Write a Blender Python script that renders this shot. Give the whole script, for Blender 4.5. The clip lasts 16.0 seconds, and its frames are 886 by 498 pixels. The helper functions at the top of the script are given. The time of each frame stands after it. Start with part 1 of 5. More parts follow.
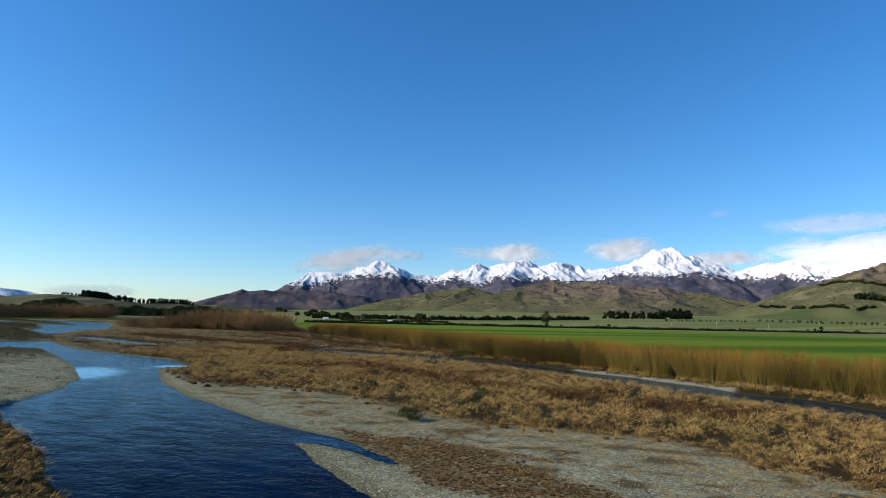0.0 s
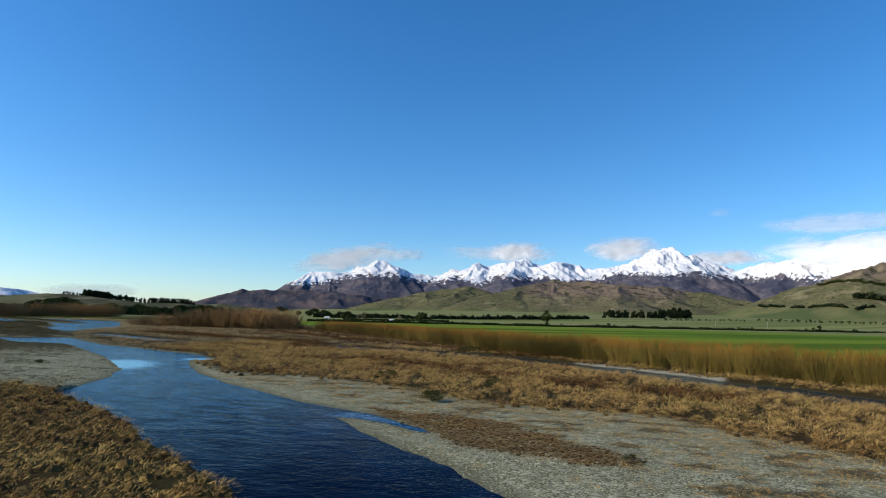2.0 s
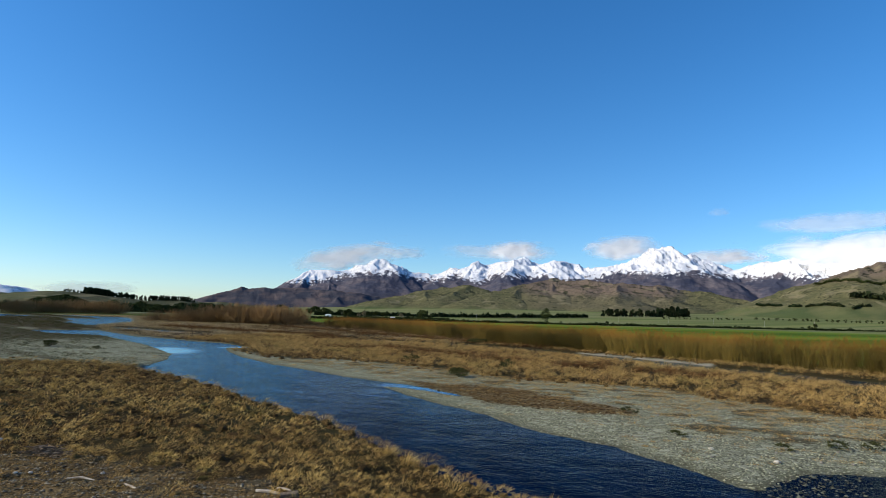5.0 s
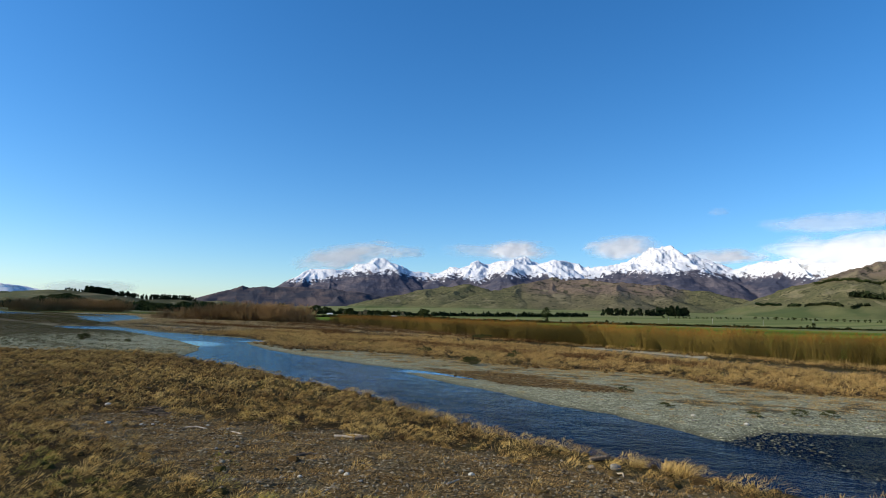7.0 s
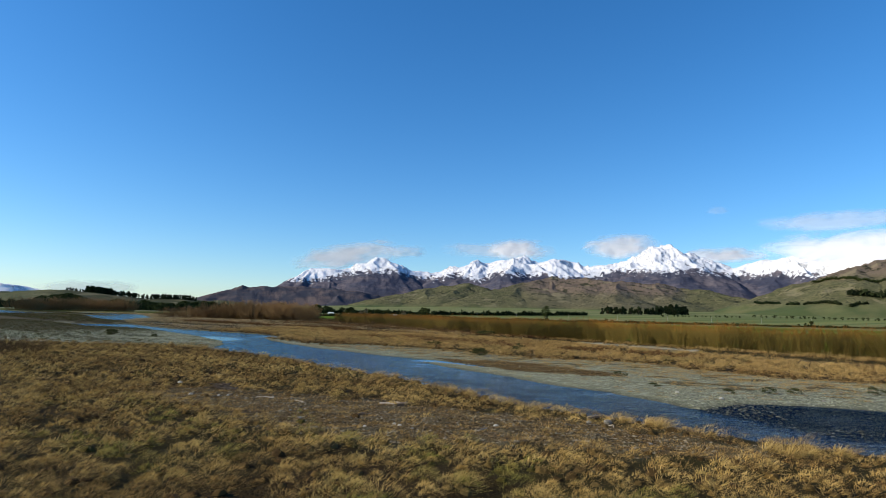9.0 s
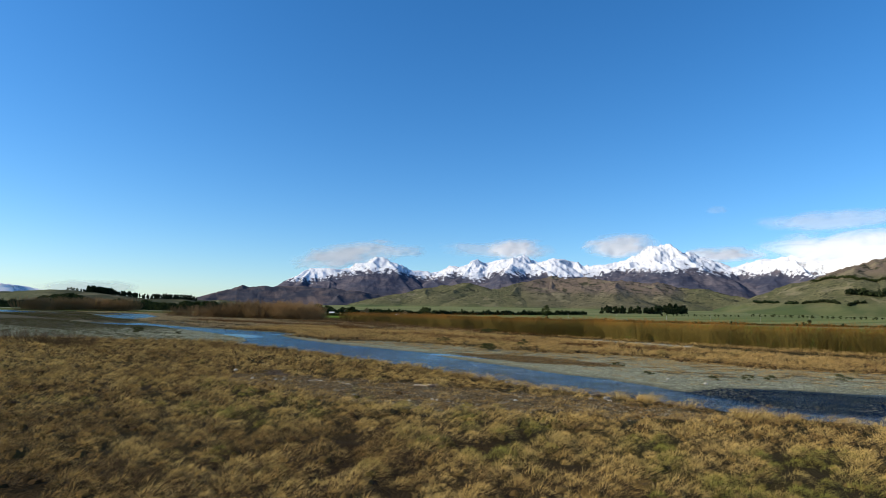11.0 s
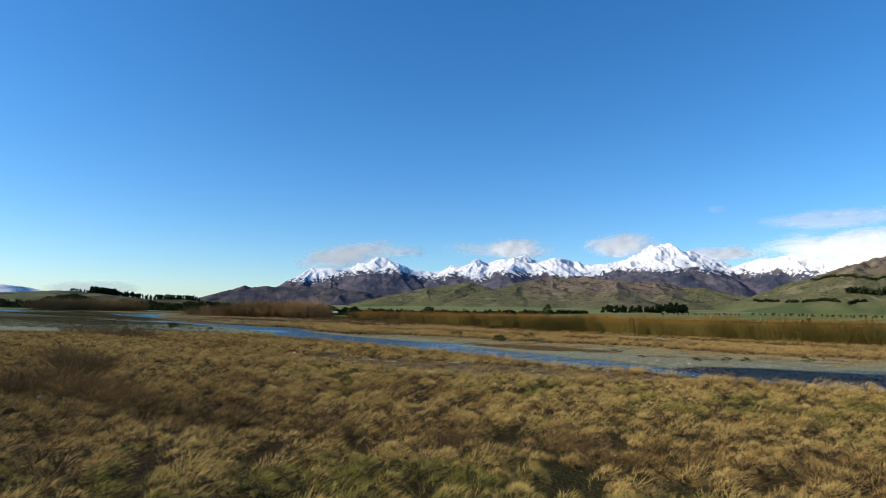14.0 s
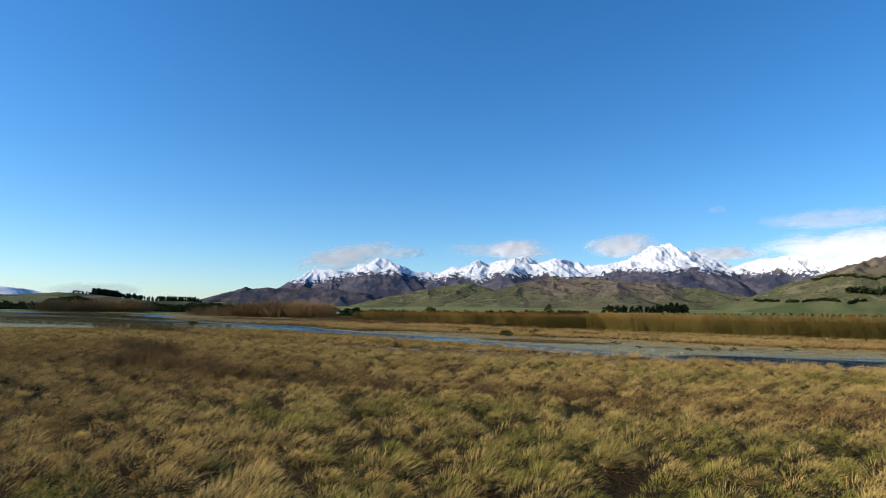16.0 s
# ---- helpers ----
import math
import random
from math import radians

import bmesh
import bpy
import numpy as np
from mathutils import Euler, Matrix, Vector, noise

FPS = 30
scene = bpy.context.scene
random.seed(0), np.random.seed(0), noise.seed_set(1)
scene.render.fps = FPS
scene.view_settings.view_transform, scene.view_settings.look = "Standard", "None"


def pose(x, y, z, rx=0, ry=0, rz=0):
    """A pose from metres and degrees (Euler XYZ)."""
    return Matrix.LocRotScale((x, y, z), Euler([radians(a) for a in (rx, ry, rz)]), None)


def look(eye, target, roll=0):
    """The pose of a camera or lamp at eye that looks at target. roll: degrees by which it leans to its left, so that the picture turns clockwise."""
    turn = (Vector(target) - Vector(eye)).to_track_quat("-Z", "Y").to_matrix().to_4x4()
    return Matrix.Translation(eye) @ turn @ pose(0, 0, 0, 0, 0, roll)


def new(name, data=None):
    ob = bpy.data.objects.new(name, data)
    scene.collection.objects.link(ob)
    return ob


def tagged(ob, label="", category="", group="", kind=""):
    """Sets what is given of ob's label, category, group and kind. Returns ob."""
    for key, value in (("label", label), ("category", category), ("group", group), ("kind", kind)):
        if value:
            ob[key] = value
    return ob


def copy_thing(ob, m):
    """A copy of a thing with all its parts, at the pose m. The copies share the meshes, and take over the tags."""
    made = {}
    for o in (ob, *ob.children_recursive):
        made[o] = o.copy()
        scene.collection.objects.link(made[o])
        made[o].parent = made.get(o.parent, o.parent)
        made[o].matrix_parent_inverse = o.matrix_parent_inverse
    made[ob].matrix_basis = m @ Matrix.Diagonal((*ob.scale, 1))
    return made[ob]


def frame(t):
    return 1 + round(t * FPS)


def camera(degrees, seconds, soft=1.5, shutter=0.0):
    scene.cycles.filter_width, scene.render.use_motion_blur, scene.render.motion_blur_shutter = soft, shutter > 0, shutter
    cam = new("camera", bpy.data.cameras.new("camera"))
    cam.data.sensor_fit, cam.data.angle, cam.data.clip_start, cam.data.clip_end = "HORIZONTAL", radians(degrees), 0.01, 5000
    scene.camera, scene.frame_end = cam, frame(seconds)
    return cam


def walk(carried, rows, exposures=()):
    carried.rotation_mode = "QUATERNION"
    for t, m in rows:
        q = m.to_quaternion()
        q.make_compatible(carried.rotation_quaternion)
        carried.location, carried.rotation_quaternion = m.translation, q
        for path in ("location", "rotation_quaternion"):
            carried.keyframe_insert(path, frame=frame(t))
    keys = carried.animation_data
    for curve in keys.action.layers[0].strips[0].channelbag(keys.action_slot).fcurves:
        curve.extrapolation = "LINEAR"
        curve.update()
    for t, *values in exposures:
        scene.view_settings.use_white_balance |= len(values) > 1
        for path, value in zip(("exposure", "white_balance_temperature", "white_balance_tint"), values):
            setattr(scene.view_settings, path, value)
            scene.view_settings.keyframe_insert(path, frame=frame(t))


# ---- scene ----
cam = camera(74, 16.0, soft=0.85, shutter=0.4)
PATH = [
    (0.0, (1.199, -6.155, 7.634), (-33.084, 87.048, 19.374), 1.41),
    (0.5, (1.273, -7.636, 7.513), (-33.009, 85.570, 19.238), 1.41),
    (1.0, (1.419, -9.123, 7.358), (-32.859, 84.086, 19.068), 1.40),
    (1.5, (1.571, -10.603, 7.187), (-32.697, 82.612, 18.878), 1.39),
    (2.0, (1.687, -12.106, 7.018), (-32.565, 81.119, 18.677), 1.41),
    (2.5, (1.794, -13.642, 6.851), (-32.436, 79.597, 18.465), 1.43),
    (3.0, (1.905, -15.143, 6.677), (-32.292, 78.114, 18.241), 1.46),
    (3.5, (1.998, -16.618, 6.475), (-32.156, 76.660, 17.994), 1.48),
    (4.0, (2.076, -18.104, 6.267), (-32.032, 75.196, 17.745), 1.49),
    (5.2, (2.239, -21.610, 5.814), (-31.826, 71.715, 17.226), 1.55),
    (6.5, (2.502, -25.350, 5.356), (-31.567, 67.981, 16.698), 1.60),
    (7.0, (2.665, -26.832, 5.215), (-31.394, 66.509, 16.507), 1.59),
    (7.5, (2.853, -28.289, 5.073), (-31.199, 65.060, 16.319), 1.57),
    (8.0, (3.043, -29.721, 4.925), (-30.997, 63.636, 16.138), 1.53),
    (8.5, (3.206, -31.157, 4.785), (-30.808, 62.213, 15.977), 1.50),
    (9.0, (3.352, -32.597, 4.661), (-30.627, 60.788, 15.830), 1.47),
    (9.5, (3.491, -34.062, 4.563), (-30.458, 59.337, 15.704), 1.44),
    (10.7, (3.759, -37.561, 4.414), (-30.133, 55.864, 15.513), 1.41),
    (12.0, (3.982, -41.265, 4.255), (-29.930, 52.156, 15.320), 1.40),
    (12.5, (4.111, -42.669, 4.143), (-29.833, 50.744, 15.186), 1.37),
    (13.0, (4.268, -44.052, 3.995), (-29.711, 49.348, 15.030), 1.33),
    (13.5, (4.435, -45.420, 3.814), (-29.574, 47.968, 14.859), 1.28),
    (14.0, (4.600, -46.773, 3.619), (-29.428, 46.605, 14.684), 1.24),
    (14.5, (4.751, -48.122, 3.419), (-29.291, 45.249, 14.511), 1.20),
    (15.0, (4.894, -49.477, 3.225), (-29.159, 43.885, 14.353), 1.17),
    (15.5, (5.029, -50.845, 3.053), (-29.042, 42.505, 14.228), 1.13),
    (16.0, (5.084, -52.244, 2.947), (-29.015, 41.090, 14.177), 1.08),
]
walk(cam, [(t, look(eye, target, roll)) for t, eye, target, roll in PATH])

# ---- world, sun, exposure ----
SUN_BEARING, SUN_HEIGHT = -120.0, 28.0        # degrees clockwise from +y, degrees above the horizon
world = bpy.data.worlds.new("sky")
scene.world = world
world.use_nodes = True
wn, wl = world.node_tree.nodes, world.node_tree.links
wn.clear()
sky = wn.new("ShaderNodeTexSky")
sky.sky_type, sky.sun_disc = "NISHITA", False
sky.sun_elevation, sky.sun_rotation = radians(SUN_HEIGHT), radians(SUN_BEARING)
sky.altitude, sky.air_density, sky.dust_density, sky.ozone_density = 500, 1.1, 0.35, 5.0
back = wn.new("ShaderNodeBackground")
back.inputs["Strength"].default_value = 0.158
wout = wn.new("ShaderNodeOutputWorld")
clear = wn.new("ShaderNodeMix")
clear.data_type, clear.blend_type = "RGBA", "MULTIPLY"
clear.inputs[0].default_value, clear.inputs[7].default_value = 1.0, (0.915, 0.99, 1.07, 1)
deep = wn.new("ShaderNodeHueSaturation")
deep.inputs["Saturation"].default_value = 1.18
wl.new(sky.outputs[0], clear.inputs[6])
wl.new(clear.outputs[2], deep.inputs["Color"])
wl.new(deep.outputs[0], back.inputs["Color"])
wl.new(back.outputs[0], wout.inputs["Surface"])

sun_data = bpy.data.lights.new("sun", "SUN")
sun_data.energy, sun_data.angle, sun_data.color = 5.4, radians(0.5), (1.0, 0.88, 0.69)
sun = new("sun", sun_data)
sb, sh = radians(SUN_BEARING), radians(SUN_HEIGHT)
sun.matrix_world = look((60 * math.sin(sb), 60 * math.cos(sb), 60 * math.tan(sh)), (0, 0, 0))
scene.view_settings.exposure = 0.0


# ---- numbers and small tools ----
rng = np.random.default_rng(7)
WATER = -0.35                                  # level of the river
HUB = np.array((3.0, -25.0, 5.0))              # centre of the polar plan of hills and mountains


def hash2(ix, iy, seed):
    n = (ix.astype(np.int64) * 374761393 + iy.astype(np.int64) * 668265263 + seed * 974634777) & 0xFFFFFFFF
    n = ((n ^ (n >> 13)) * 1274126177) & 0xFFFFFFFF
    return ((n ^ (n >> 16)) & 0xFFFF) / 65535.0


def vnoise(x, y, seed=0):
    """Smooth noise from -1 to 1."""
    x, y = np.broadcast_arrays(np.asarray(x, float), np.asarray(y, float))
    ix, iy = np.floor(x), np.floor(y)
    fx, fy = x - ix, y - iy
    ix, iy = ix.astype(np.int64), iy.astype(np.int64)
    sx, sy = fx * fx * fx * (fx * (fx * 6 - 15) + 10), fy * fy * fy * (fy * (fy * 6 - 15) + 10)

    def corner(a, b):
        ang = hash2(ix + a, iy + b, seed) * 2 * np.pi
        return np.cos(ang) * (fx - a) + np.sin(ang) * (fy - b)
    top = corner(0, 0) * (1 - sx) + corner(1, 0) * sx
    low = corner(0, 1) * (1 - sx) + corner(1, 1) * sx
    return (top * (1 - sy) + low * sy) * 1.5


def fbm(x, y, octaves=4, seed=0):
    out, amp, total = 0, 1.0, 0.0
    for k in range(octaves):
        out = out + amp * vnoise(x * 2 ** k, y * 2 ** k, seed + 17 * k)
        total += amp
        amp *= 0.5
    return out / total


def ridged(x, y, octaves=4, seed=0):
    """Noise from 0 to 1 with sharp crests."""
    out, amp, total = 0, 1.0, 0.0
    for k in range(octaves):
        out = out + amp * (1 - np.abs(vnoise(x * 2 ** k, y * 2 ** k, seed + 31 * k)))
        total += amp
        amp *= 0.5
    return out / total


def ease(v, a, b):
    s = np.clip((np.asarray(v, float) - a) / (b - a), 0, 1)
    return s * s * (3 - 2 * s)


def line_distance(x, y, line):
    """Distance from points to a polyline."""
    best = np.full(np.shape(x), 1e9)
    for (ax, ay), (bx, by) in zip(line, line[1:]):
        dx, dy = bx - ax, by - ay
        s = np.clip(((x - ax) * dx + (y - ay) * dy) / (dx * dx + dy * dy), 0, 1)
        best = np.minimum(best, np.hypot(x - ax - s * dx, y - ay - s * dy))
    return best


def inside(x, y, poly):
    hit = np.zeros(np.shape(x), bool)
    for (ax, ay), (bx, by) in zip(poly, poly[1:] + poly[:1]):
        if ay != by:
            hit ^= ((ay > y) != (by > y)) & (x < (bx - ax) * (y - ay) / (by - ay) + ax)
    return hit


def signed(x, y, poly):
    """Distance to a closed outline, negative inside."""
    d = line_distance(x, y, poly + poly[:1])
    return np.where(inside(x, y, poly), -d, d)


def mesh_from(name, verts, tris, attributes=(), smooth=False):
    me = bpy.data.meshes.new(name)
    verts, tris = np.asarray(verts, np.float32), np.asarray(tris, np.int32)
    k = tris.shape[1]
    me.vertices.add(len(verts))
    me.vertices.foreach_set("co", verts.ravel())
    me.loops.add(tris.size)
    me.loops.foreach_set("vertex_index", tris.ravel())
    me.polygons.add(len(tris))
    me.polygons.foreach_set("loop_start", np.arange(0, tris.size, k, dtype=np.int32))
    me.polygons.foreach_set("use_smooth", np.full(len(tris), smooth))
    for key, values in attributes:
        a = me.attributes.new(key, "FLOAT", "POINT")
        a.data.foreach_set("value", np.asarray(values, np.float32))
    me.update(calc_edges=True)
    return me


def grid_faces(rows, cols):
    i = np.arange(rows * cols).reshape(rows, cols)
    return np.stack([i[:-1, :-1], i[:-1, 1:], i[1:, 1:], i[1:, :-1]], -1).reshape(-1, 4)


def part(name, me, material, parent=None, label=""):
    if isinstance(me, bmesh.types.BMesh):
        bm, me = me, bpy.data.meshes.new(name)
        bm.to_mesh(me)
        bm.free()
    ob = new(name, me)
    if material and not me.materials:
        me.materials.append(material)
    if parent:
        ob.parent = parent
    if label:
        ob["label"] = label
    return ob


# ---- materials ----
class Nodes:
    """A node material with short calls."""

    def __init__(self, name, rough=0.9):
        self.mat = bpy.data.materials.new(name)
        self.mat.use_nodes = True
        self.tree = self.mat.node_tree
        self.n, self.l = self.tree.nodes, self.tree.links
        self.bsdf = self.n["Principled BSDF"]
        self.bsdf.inputs["Roughness"].default_value = rough
        self.bsdf.inputs["Specular IOR Level"].default_value = 0.03
        self.out = self.n["Material Output"]

    def set(self, socket, value):
        if hasattr(value, "is_output"):
            self.l.new(value, socket)
        elif isinstance(value, tuple) and len(value) == 3 and socket.type == "RGBA":
            socket.default_value = (*value, 1)
        else:
            socket.default_value = value

    def coords(self, scale=(1, 1, 1)):
        c = self.n.new("ShaderNodeNewGeometry").outputs["Position"]
        m = self.n.new("ShaderNodeMapping")
        m.inputs["Scale"].default_value = scale
        self.l.new(c, m.inputs["Vector"])
        return m.outputs[0]

    def noise(self, vec, scale, detail=5.0, rough=0.55, distort=0.0):
        t = self.n.new("ShaderNodeTexNoise")
        self.l.new(vec, t.inputs["Vector"])
        for key, v in (("Scale", scale), ("Detail", detail), ("Roughness", rough), ("Distortion", distort)):
            t.inputs[key].default_value = v
        return t.outputs["Fac"]

    def cells(self, vec, scale, feature="F1", output="Distance"):
        t = self.n.new("ShaderNodeTexVoronoi")
        t.feature = feature
        self.l.new(vec, t.inputs["Vector"])
        t.inputs["Scale"].default_value = scale
        return t.outputs[output]

    def span(self, value, a, b, lo=0.0, hi=1.0):
        t = self.n.new("ShaderNodeMapRange")
        t.interpolation_type = "SMOOTHSTEP"
        self.set(t.inputs["Value"], value)
        for key, v in (("From Min", a), ("From Max", b), ("To Min", lo), ("To Max", hi)):
            self.set(t.inputs[key], v)
        return t.outputs["Result"]

    def mix(self, fac, a, b, mode="MIX"):
        t = self.n.new("ShaderNodeMix")
        t.data_type, t.blend_type = "RGBA", mode
        self.set(t.inputs["Factor"], fac)
        self.set(t.inputs[6], a)
        self.set(t.inputs[7], b)
        return t.outputs[2]

    def math(self, op, a, b=0.0):
        t = self.n.new("ShaderNodeMath")
        t.operation = op
        self.set(t.inputs[0], a)
        self.set(t.inputs[1], b)
        return t.outputs[0]

    def attribute(self, name):
        t = self.n.new("ShaderNodeAttribute")
        t.attribute_name = name
        return t.outputs["Fac"]

    def island(self):
        return self.n.new("ShaderNodeNewGeometry").outputs["Random Per Island"]

    def object_random(self):
        return self.n.new("ShaderNodeObjectInfo").outputs["Random"]

    def height(self):
        s = self.n.new("ShaderNodeSeparateXYZ")
        self.l.new(self.n.new("ShaderNodeNewGeometry").outputs["Position"], s.inputs[0])
        return s.outputs["Z"]

    def bump(self, value, strength, distance):
        t = self.n.new("ShaderNodeBump")
        t.inputs["Strength"].default_value, t.inputs["Distance"].default_value = strength, distance
        self.l.new(value, t.inputs["Height"])
        self.l.new(t.outputs[0], self.bsdf.inputs["Normal"])

    def colour(self, value):
        self.set(self.bsdf.inputs["Base Color"], value)
        return self.mat

    def see_through(self, amount, value):
        """Mixes in light that comes through thin leaves."""
        tr = self.n.new("ShaderNodeBsdfTranslucent")
        self.set(tr.inputs["Color"], value)
        mx = self.n.new("ShaderNodeMixShader")
        mx.inputs[0].default_value = amount
        self.l.new(self.bsdf.outputs[0], mx.inputs[1])
        self.l.new(tr.outputs[0], mx.inputs[2])
        self.l.new(mx.outputs[0], self.out.inputs["Surface"])


def ground_material():
    m = Nodes("ground", 0.95)
    p = m.coords()
    big, mid, fine = m.noise(p, 0.06), m.noise(p, 0.7, 6), m.noise(p, 9.0, 6, 0.7)
    stones = m.cells(p, 9.0, output="Color")
    edge = m.cells(p, 9.0)
    sep = m.n.new("ShaderNodeSeparateColor")
    m.l.new(stones, sep.inputs[0])
    cobble = m.n.new("ShaderNodeSeparateColor")
    m.l.new(m.cells(p, 3.6, output="Color"), cobble.inputs[0])
    grey = m.mix(sep.outputs[0], (0.17, 0.175, 0.100), (0.42, 0.43, 0.27))
    grey = m.mix(m.span(edge, 0.25, 0.75, 0.0, 0.9), grey, (0.07, 0.065, 0.048))
    grey = m.mix(m.span(cobble.outputs[0], 0.3, 0.7, 0.0, 0.45), grey, m.mix(cobble.outputs[1], (0.10, 0.105, 0.070), (0.50, 0.51, 0.38)))
    lumps = m.n.new("ShaderNodeSeparateColor")
    m.l.new(m.cells(p, 1.3, output="Color"), lumps.inputs[0])
    grey = m.mix(m.span(lumps.outputs[0], 0.2, 0.9, 0.0, 0.30), grey, (0.10, 0.095, 0.060))
    grey = m.mix(m.span(m.noise(p, 0.16, 4, 0.6), 0.42, 0.68, 0.0, 0.14), grey, m.mix(fine, (0.05, 0.055, 0.028), (0.17, 0.165, 0.10)))
    grey = m.mix(m.span(mid, 0.54, 0.74, 0.0, 0.14), grey, m.mix(fine, (0.07, 0.05, 0.02), (0.24, 0.18, 0.09)))
    # soil far darker than dry earth: shade between the tussocks put into its colour
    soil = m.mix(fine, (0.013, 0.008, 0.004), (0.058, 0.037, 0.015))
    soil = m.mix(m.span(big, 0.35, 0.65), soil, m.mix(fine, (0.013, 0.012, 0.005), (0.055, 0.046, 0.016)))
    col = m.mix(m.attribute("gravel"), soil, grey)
    col = m.mix(m.attribute("sand"), col, m.mix(fine, (0.20, 0.185, 0.135), (0.32, 0.295, 0.225)))
    # wet, weedy margin below and just above the water
    z = m.height()
    wet = m.math("MULTIPLY", m.span(z, -0.34, -0.27, 1.0, 0.0), m.attribute("near"))
    col = m.mix(m.math("MULTIPLY", wet, 0.6), col, m.mix(fine, (0.035, 0.034, 0.020), (0.11, 0.105, 0.055)))
    weed = m.math("MULTIPLY", m.attribute("weed"), m.span(mid, 0.25, 0.6, 0.35, 0.95))
    col = m.mix(weed, col, m.mix(m.math("MULTIPLY", fine, sep.outputs[0]), (0.035, 0.022, 0.008), (0.34, 0.22, 0.09)))
    # pasture
    turned = m.n.new("ShaderNodeMapping")
    turned.inputs["Rotation"].default_value = (0, 0, radians(-43))
    m.l.new(m.n.new("ShaderNodeNewGeometry").outputs["Position"], turned.inputs["Vector"])
    flat = m.n.new("ShaderNodeMapping")
    flat.inputs["Scale"].default_value = (0.0012, 0.016, 0.0)
    m.l.new(turned.outputs[0], flat.inputs["Vector"])
    strip, wide = m.noise(flat.outputs[0], 1.0, 2.0), m.noise(flat.outputs[0], 0.33, 3.0)
    green = m.mix(m.span(strip, 0.42, 0.56), (0.050, 0.105, 0.006), (0.135, 0.190, 0.016))
    green = m.mix(m.math("MULTIPLY", m.attribute("beyond"), m.span(wide, 0.36, 0.56, 0.62, 0.95)), green, m.mix(m.span(strip, 0.40, 0.60), (0.140, 0.155, 0.062), (0.205, 0.205, 0.095)))
    green = m.mix(m.span(mid, 0.3, 0.8, 0.0, 0.35), green, (0.06, 0.085, 0.015))
    col = m.mix(m.attribute("field"), col, green)
    m.bump(m.math("ADD", m.math("MULTIPLY", edge, -1.0), fine), 0.8, 0.05)
    return m.colour(col)


def water_material():
    m = Nodes("river_water", 0.06)
    p = m.coords((1.0, 1.6, 1.0))
    w1, w2 = m.noise(p, 0.9, 4, 0.62, 0.8), m.noise(p, 4.0, 3, 0.6, 0.3)
    lull, rapid = m.noise(m.coords((0.7, 1.2, 1.0)), 0.13, 4, 0.6, 0.6), m.attribute("rapid")
    calm = m.math("MAXIMUM", m.attribute("calm"), m.span(lull, 0.52, 0.70, 0.0, 0.45))
    h = m.math("ADD", w1, m.math("MULTIPLY", w2, 0.45))
    h = m.math("MULTIPLY", h, m.math("SUBTRACT", 1.0, m.math("MULTIPLY", calm, 0.72)))
    h = m.math("ADD", h, m.math("MULTIPLY", m.math("MULTIPLY", m.noise(m.coords((1.4, 2.0, 1.0)), 1.7, 4, 0.65, 0.6), rapid), 4.0))
    m.bump(h, 1.0, 0.05)
    ripple = m.bsdf.inputs["Normal"].links[0].from_socket
    m.bsdf.inputs["Specular IOR Level"].default_value = 0.0
    # a thin gloss that grows towards low angles, as on clear snow-fed water over a dark bed
    fres, gloss, mx = m.n.new("ShaderNodeFresnel"), m.n.new("ShaderNodeBsdfGlossy"), m.n.new("ShaderNodeMixShader")
    fres.inputs["IOR"].default_value = 1.33
    gloss.inputs["Color"].default_value, gloss.inputs["Roughness"].default_value = (0.66, 0.85, 1.0, 1), 0.07
    m.l.new(ripple, fres.inputs["Normal"])
    m.l.new(ripple, gloss.inputs["Normal"])
    patch = m.span(m.noise(m.coords((0.55, 1.5, 1.0)), 0.55, 5, 0.65, 0.5), 0.36, 0.64, 0.60, 1.35)
    share = m.math("MULTIPLY", m.math("POWER", fres.outputs[0], 3.6), m.math("MULTIPLY", patch, m.span(calm, 0.0, 0.8, 5.0, 8.5)))
    m.l.new(m.math("MINIMUM", m.math("MULTIPLY", share, m.span(rapid, 0.0, 1.0, 1.0, 0.6)), m.math("MAXIMUM", m.span(calm, 0.1, 0.9, 0.48, 0.74), m.math("MULTIPLY", m.attribute("glide"), 0.80))), mx.inputs[0])
    m.l.new(m.bsdf.outputs[0], mx.inputs[1])
    m.l.new(gloss.outputs[0], mx.inputs[2])
    m.l.new(mx.outputs[0], m.out.inputs["Surface"])
    return m.colour(m.mix(m.span(lull, 0.36, 0.66), (0.0003, 0.0038, 0.016), (0.0007, 0.0078, 0.029)))


def grass_material(name, straw, gold, green, dark):
    m = Nodes(name, 0.75)
    t, r = m.attribute("tint"), m.island()
    col = m.mix(r, straw, gold)
    col = m.mix(m.span(t, 0.45, 0.85), col, green)
    col = m.mix(m.span(m.math("ADD", t, m.math("MULTIPLY", r, 0.25)), 0.05, 0.30, 0.8, 0.0), col, dark)
    # near-black roots and cores: thatch, with the clump's inner shade painted in
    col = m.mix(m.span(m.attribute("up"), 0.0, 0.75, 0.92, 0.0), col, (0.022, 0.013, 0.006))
    m.colour(col)
    m.see_through(0.13, col)
    return m.mat


def twig_material(name, low, high, top):
    m = Nodes(name, 0.8)
    col = m.mix(m.island(), low, high)
    col = m.mix(m.span(m.attribute("up"), 0.5, 1.0), col, top)
    col = m.mix(m.math("MULTIPLY", m.object_random(), 0.35), col, (0.12, 0.09, 0.03))
    return m.colour(col)


